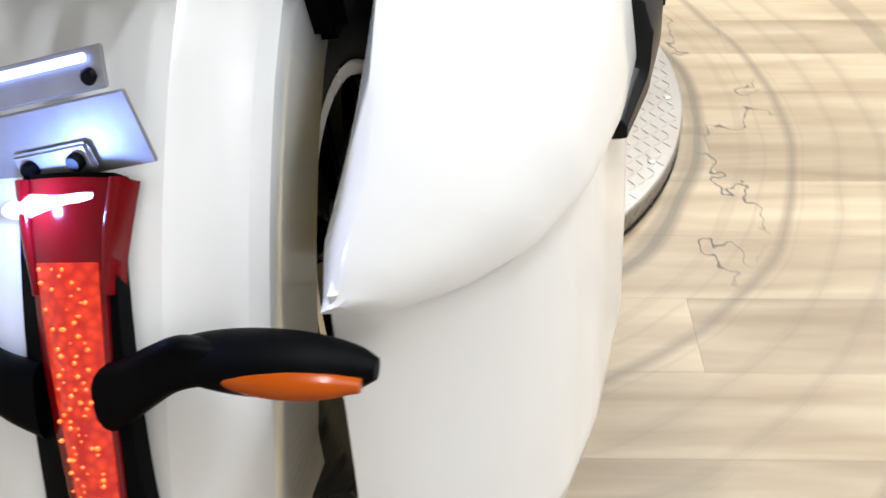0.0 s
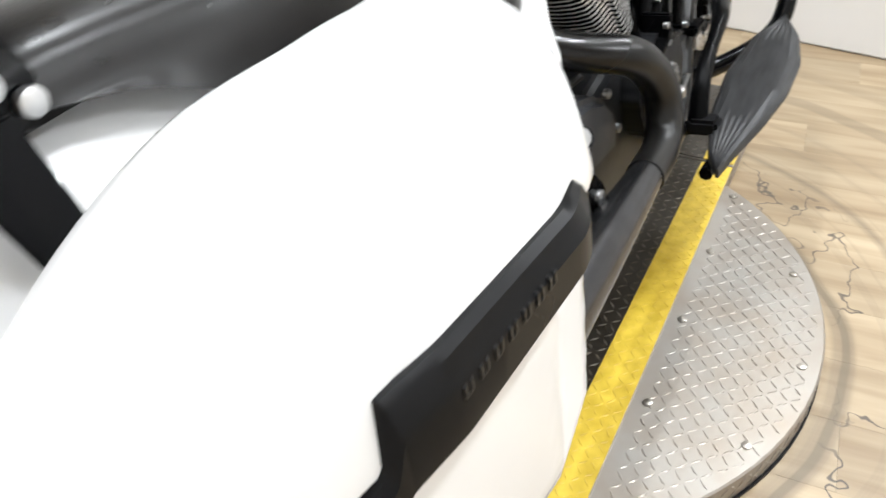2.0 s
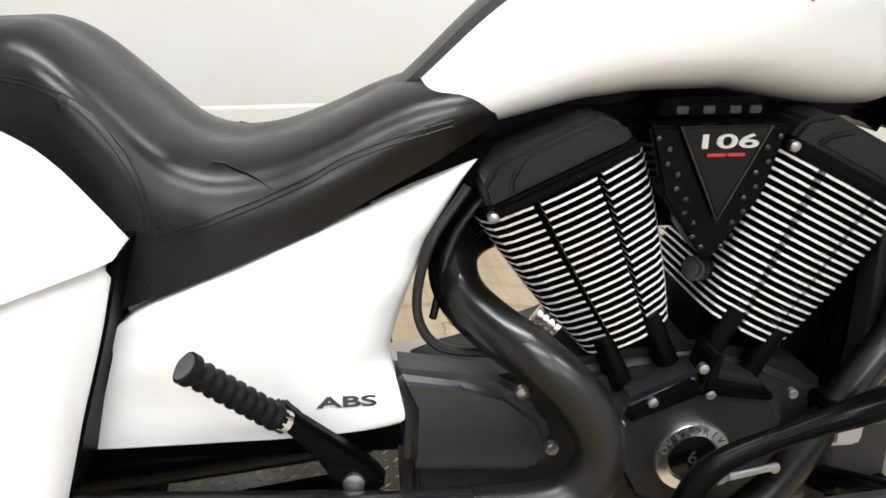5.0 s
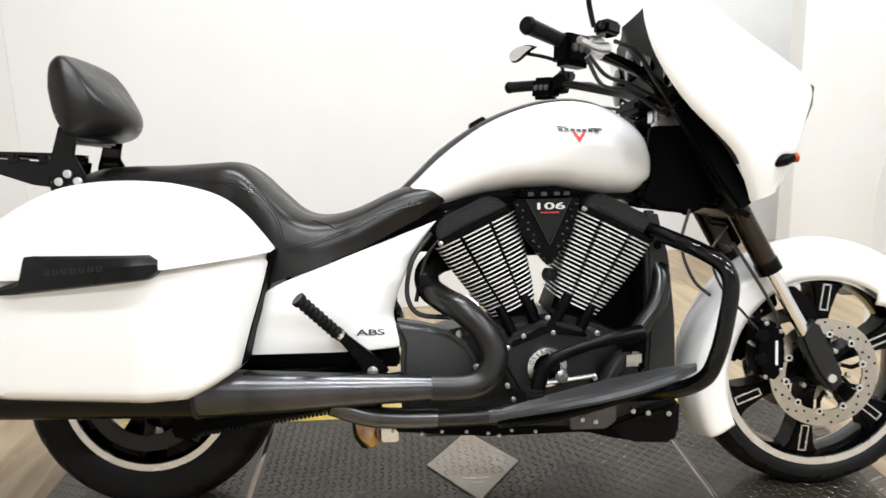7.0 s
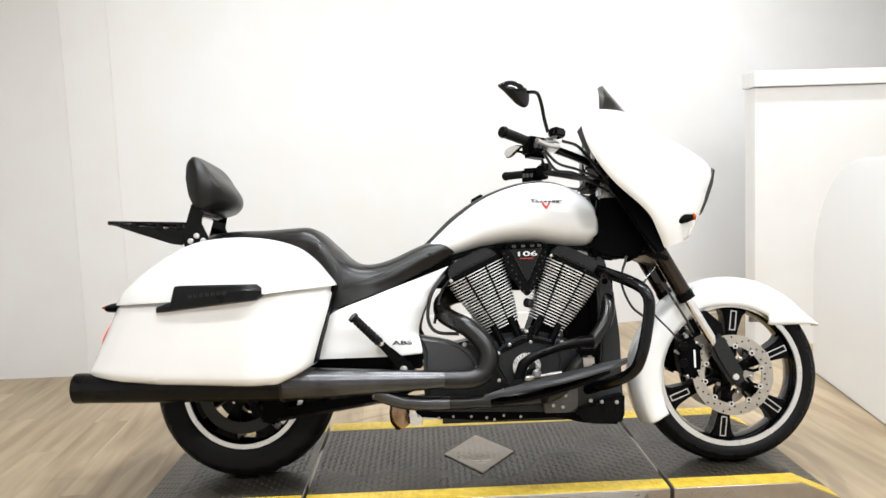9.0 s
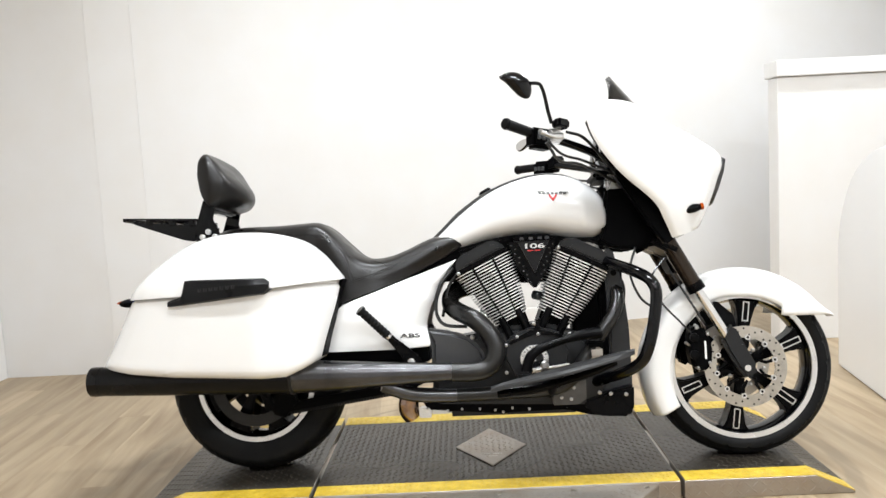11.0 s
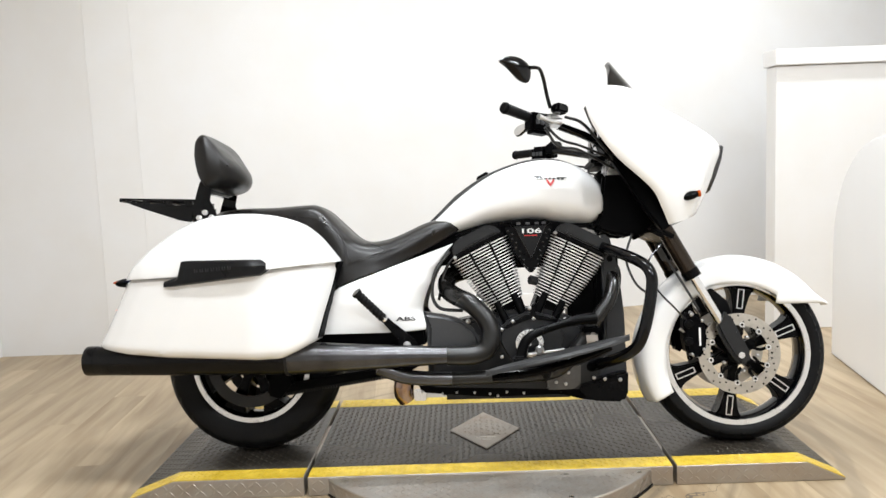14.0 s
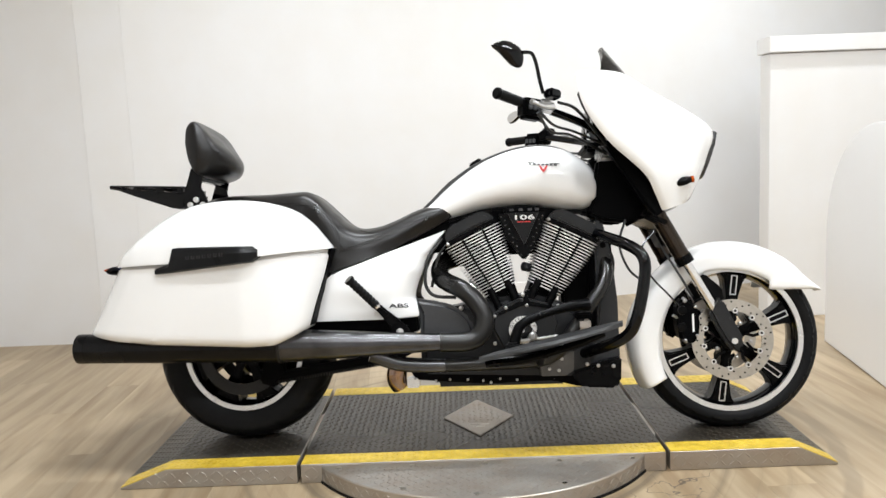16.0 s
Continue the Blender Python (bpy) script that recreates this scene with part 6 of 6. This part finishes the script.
    part("riser", rod((1.255, y * 0.05, 0.925), (1.235, y * 0.055, 0.975), 0.02, 14), SATIN, bar)


handlebar(-1)
handlebar(1)
part("ignition_panel", box(1.18, 1.27, -0.10, 0.10, 0.93, 0.962, 0.01), MATT, bike)
part("headset_block", box(1.215, 1.285, -0.125, -0.07, 0.895, 0.945, 0.008), ALU, bike)
part("brake_line", tube([(1.30, -0.12, 0.70), (1.275, -0.14, 0.62), (1.30, -0.15, 0.54), (1.345, -0.13, 0.50)], 0.004, 24, 8), CABLE, bike)
part("sensor_wire", tube([(1.39, -0.12, 0.66), (1.345, -0.14, 0.60), (1.37, -0.135, 0.52), (1.43, -0.13, 0.45), (1.47, -0.125, 0.405)], 0.0032, 30, 8), SHIELD, bike)
part("brake_line", tube([(1.41, -0.10, 0.62), (1.47, -0.145, 0.50), (1.50, -0.14, 0.445)], 0.004, 16, 8), CABLE, bike)
part("wiring_loop", tube([(0.70, -0.10, 0.66), (0.655, -0.12, 0.60), (0.64, -0.12, 0.52), (0.665, -0.125, 0.475), (0.74, -0.13, 0.465)], 0.006, 30, 8), CABLE, bike)
part("hose", tube([(0.74, -0.09, 0.67), (0.685, -0.10, 0.60), (0.66, -0.10, 0.50)], 0.005, 20, 8), SHIELD, bike)
brk = part("engine_mount", plate([(0.685, 0.640), (0.70, 0.652), (0.735, 0.622), (0.745, 0.603), (0.70, 0.606)], -0.052, -0.030, 0.003), MATT, bike)
part("bolt", bolt(0.723, -0.048, 0.606, 0.009, 0.010), ZINC, brk)

# passenger backrest
MIDDLE = [(-0.150, 1.020), (-0.152, 1.068), (-0.134, 1.094), (-0.104, 1.070), (-0.052, 1.014), (-0.010, 0.968), (-0.002, 0.930), (-0.026, 0.902), (-0.090, 0.894), (-0.135, 0.930)]
END = [(-0.150, 1.010), (-0.143, 1.062), (-0.118, 1.082), (-0.088, 1.060), (-0.058, 1.010), (-0.048, 0.966), (-0.060, 0.924), (-0.086, 0.902), (-0.112, 0.902), (-0.138, 0.945)]
ma, mb = curve(MIDDLE + MIDDLE[:1], 30)[:-1], curve(END + END[:1], 30)[:-1]
rows = []
for s in np.linspace(-1, 1, 41):
    k = max((1 - abs(s) ** 14) ** 0.38 if abs(s) < 1 else 0.0, 0.05)
    w = min(abs(s) * 1.12, 1.0) ** 2.2
    ring = [(ax + (bx - ax) * w, az + (bz - az) * w) for (ax, az), (bx, bz) in zip(ma, mb)]
    cx0, cz0 = sum(p[0] for p in ring) / 30, sum(p[1] for p in ring) / 30
    rows.append([(cx0 + (x - cx0) * k, 0.158 * s, cz0 + (z - cz0) * (0.25 + 0.75 * k)) for x, z in ring])
back = part("backrest_pad", grid(rows, True, True), LEATHER, bike, "padded black vinyl passenger backrest", angle=70)
for side in (-1, 1):
    up = plate([(-0.152, 0.790), (-0.158, 0.835), (-0.130, 0.925), (-0.085, 0.925), (-0.098, 0.860), (-0.075, 0.812), (-0.095, 0.785)], 0.130, 0.137, 0.002)
    ob = part("backrest_bracket", up if side > 0 else flip(up), GLOSS, back)
    leg = plate([(-0.158, 0.800), (-0.104, 0.800), (-0.084, 0.700), (-0.128, 0.700)], 0.1375, 0.1435, 0.002)
    part("bracket_leg", leg if side > 0 else flip(leg), GLOSS, back)
    for x, z in ((-0.132, 0.801), (-0.112, 0.818), (-0.090, 0.801)):
        part("bolt", bolt(x, side * 0.1435, z, 0.0095, 0.006, side), ALU, back)
part("backrest_plate", box(-0.13, -0.10, -0.132, 0.132, 0.885, 0.945, 0.006), GLOSS, back)

# luggage rack
rack = part("luggage_rack", plate([(-0.160, 0.850), (-0.172, 0.790), (-0.21, 0.796), (-0.330, 0.838), (-0.378, 0.856), (-0.400, 0.866), (-0.35, 0.862), (-0.2, 0.848)], -0.108, -0.100, 0.002), GLOSS, bike, "black luggage rack with slotted plate")
part("rack_side", plate([(-0.160, 0.850), (-0.172, 0.790), (-0.21, 0.796), (-0.330, 0.838), (-0.378, 0.856), (-0.400, 0.866), (-0.35, 0.862), (-0.2, 0.848)], 0.100, 0.108, 0.002), GLOSS, rack)
for y in (-0.095, -0.06, -0.02, 0.02, 0.06, 0.095):
    part("rack_slat", plate([(-0.425, 0.881), (-0.425, 0.876), (-0.17, 0.860), (-0.165, 0.868)], y - 0.010, y + 0.010, 0.0015), GLOSS, rack)
for x in (-0.415, -0.33, -0.25, -0.18):
    z = lin(x, [(-0.425, 0.877), (-0.17, 0.862)])
    part("rack_crossbar", rod((x, -0.112, z - 0.004), (x, 0.112, z - 0.004), 0.006, 10), GLOSS, rack)
    for y in (-0.104, 0.104):
        if x > -0.4:
            part("rack_post", box(x - 0.012, x + 0.012, y - 0.004, y + 0.004, z - 0.022, z, 0.001), GLOSS, rack)

# ---- floor planks ----
PW, PL = 0.152, 1.22
plank_meshes = {}


def plank_mesh(length):
    key = round(length, 2)
    if key not in plank_meshes:
        bm = box(0.0002, PW - 0.0002, 0.0002, length - 0.0002, -0.003, 0.0, 0)
        me = bpy.data.meshes.new("plank")
        bm.to_mesh(me)
        bm.free()
        me.materials.append(PLANK)
        plank_meshes[key] = me
    return plank_meshes[key]


LAY = pose(0, 0, 0, 0, 0, 4)          # the planks run almost straight along the bay
cols = int(6.95 / PW)
for i in range(cols):
    x = -2.2 + i * PW
    y = -4.8 - ((i * 37) % 10) / 10 * PL
    while y < 3.30:
        y0 = max(y, -4.8)
        length = min(y + PL, 3.30) - y0
        if length > 0.06:
            ob = new("plank", plank_mesh(length))
            ob.parent = ground
            ob.matrix_basis = LAY @ Matrix.Translation((x, y0, FLOOR))
        y += PL
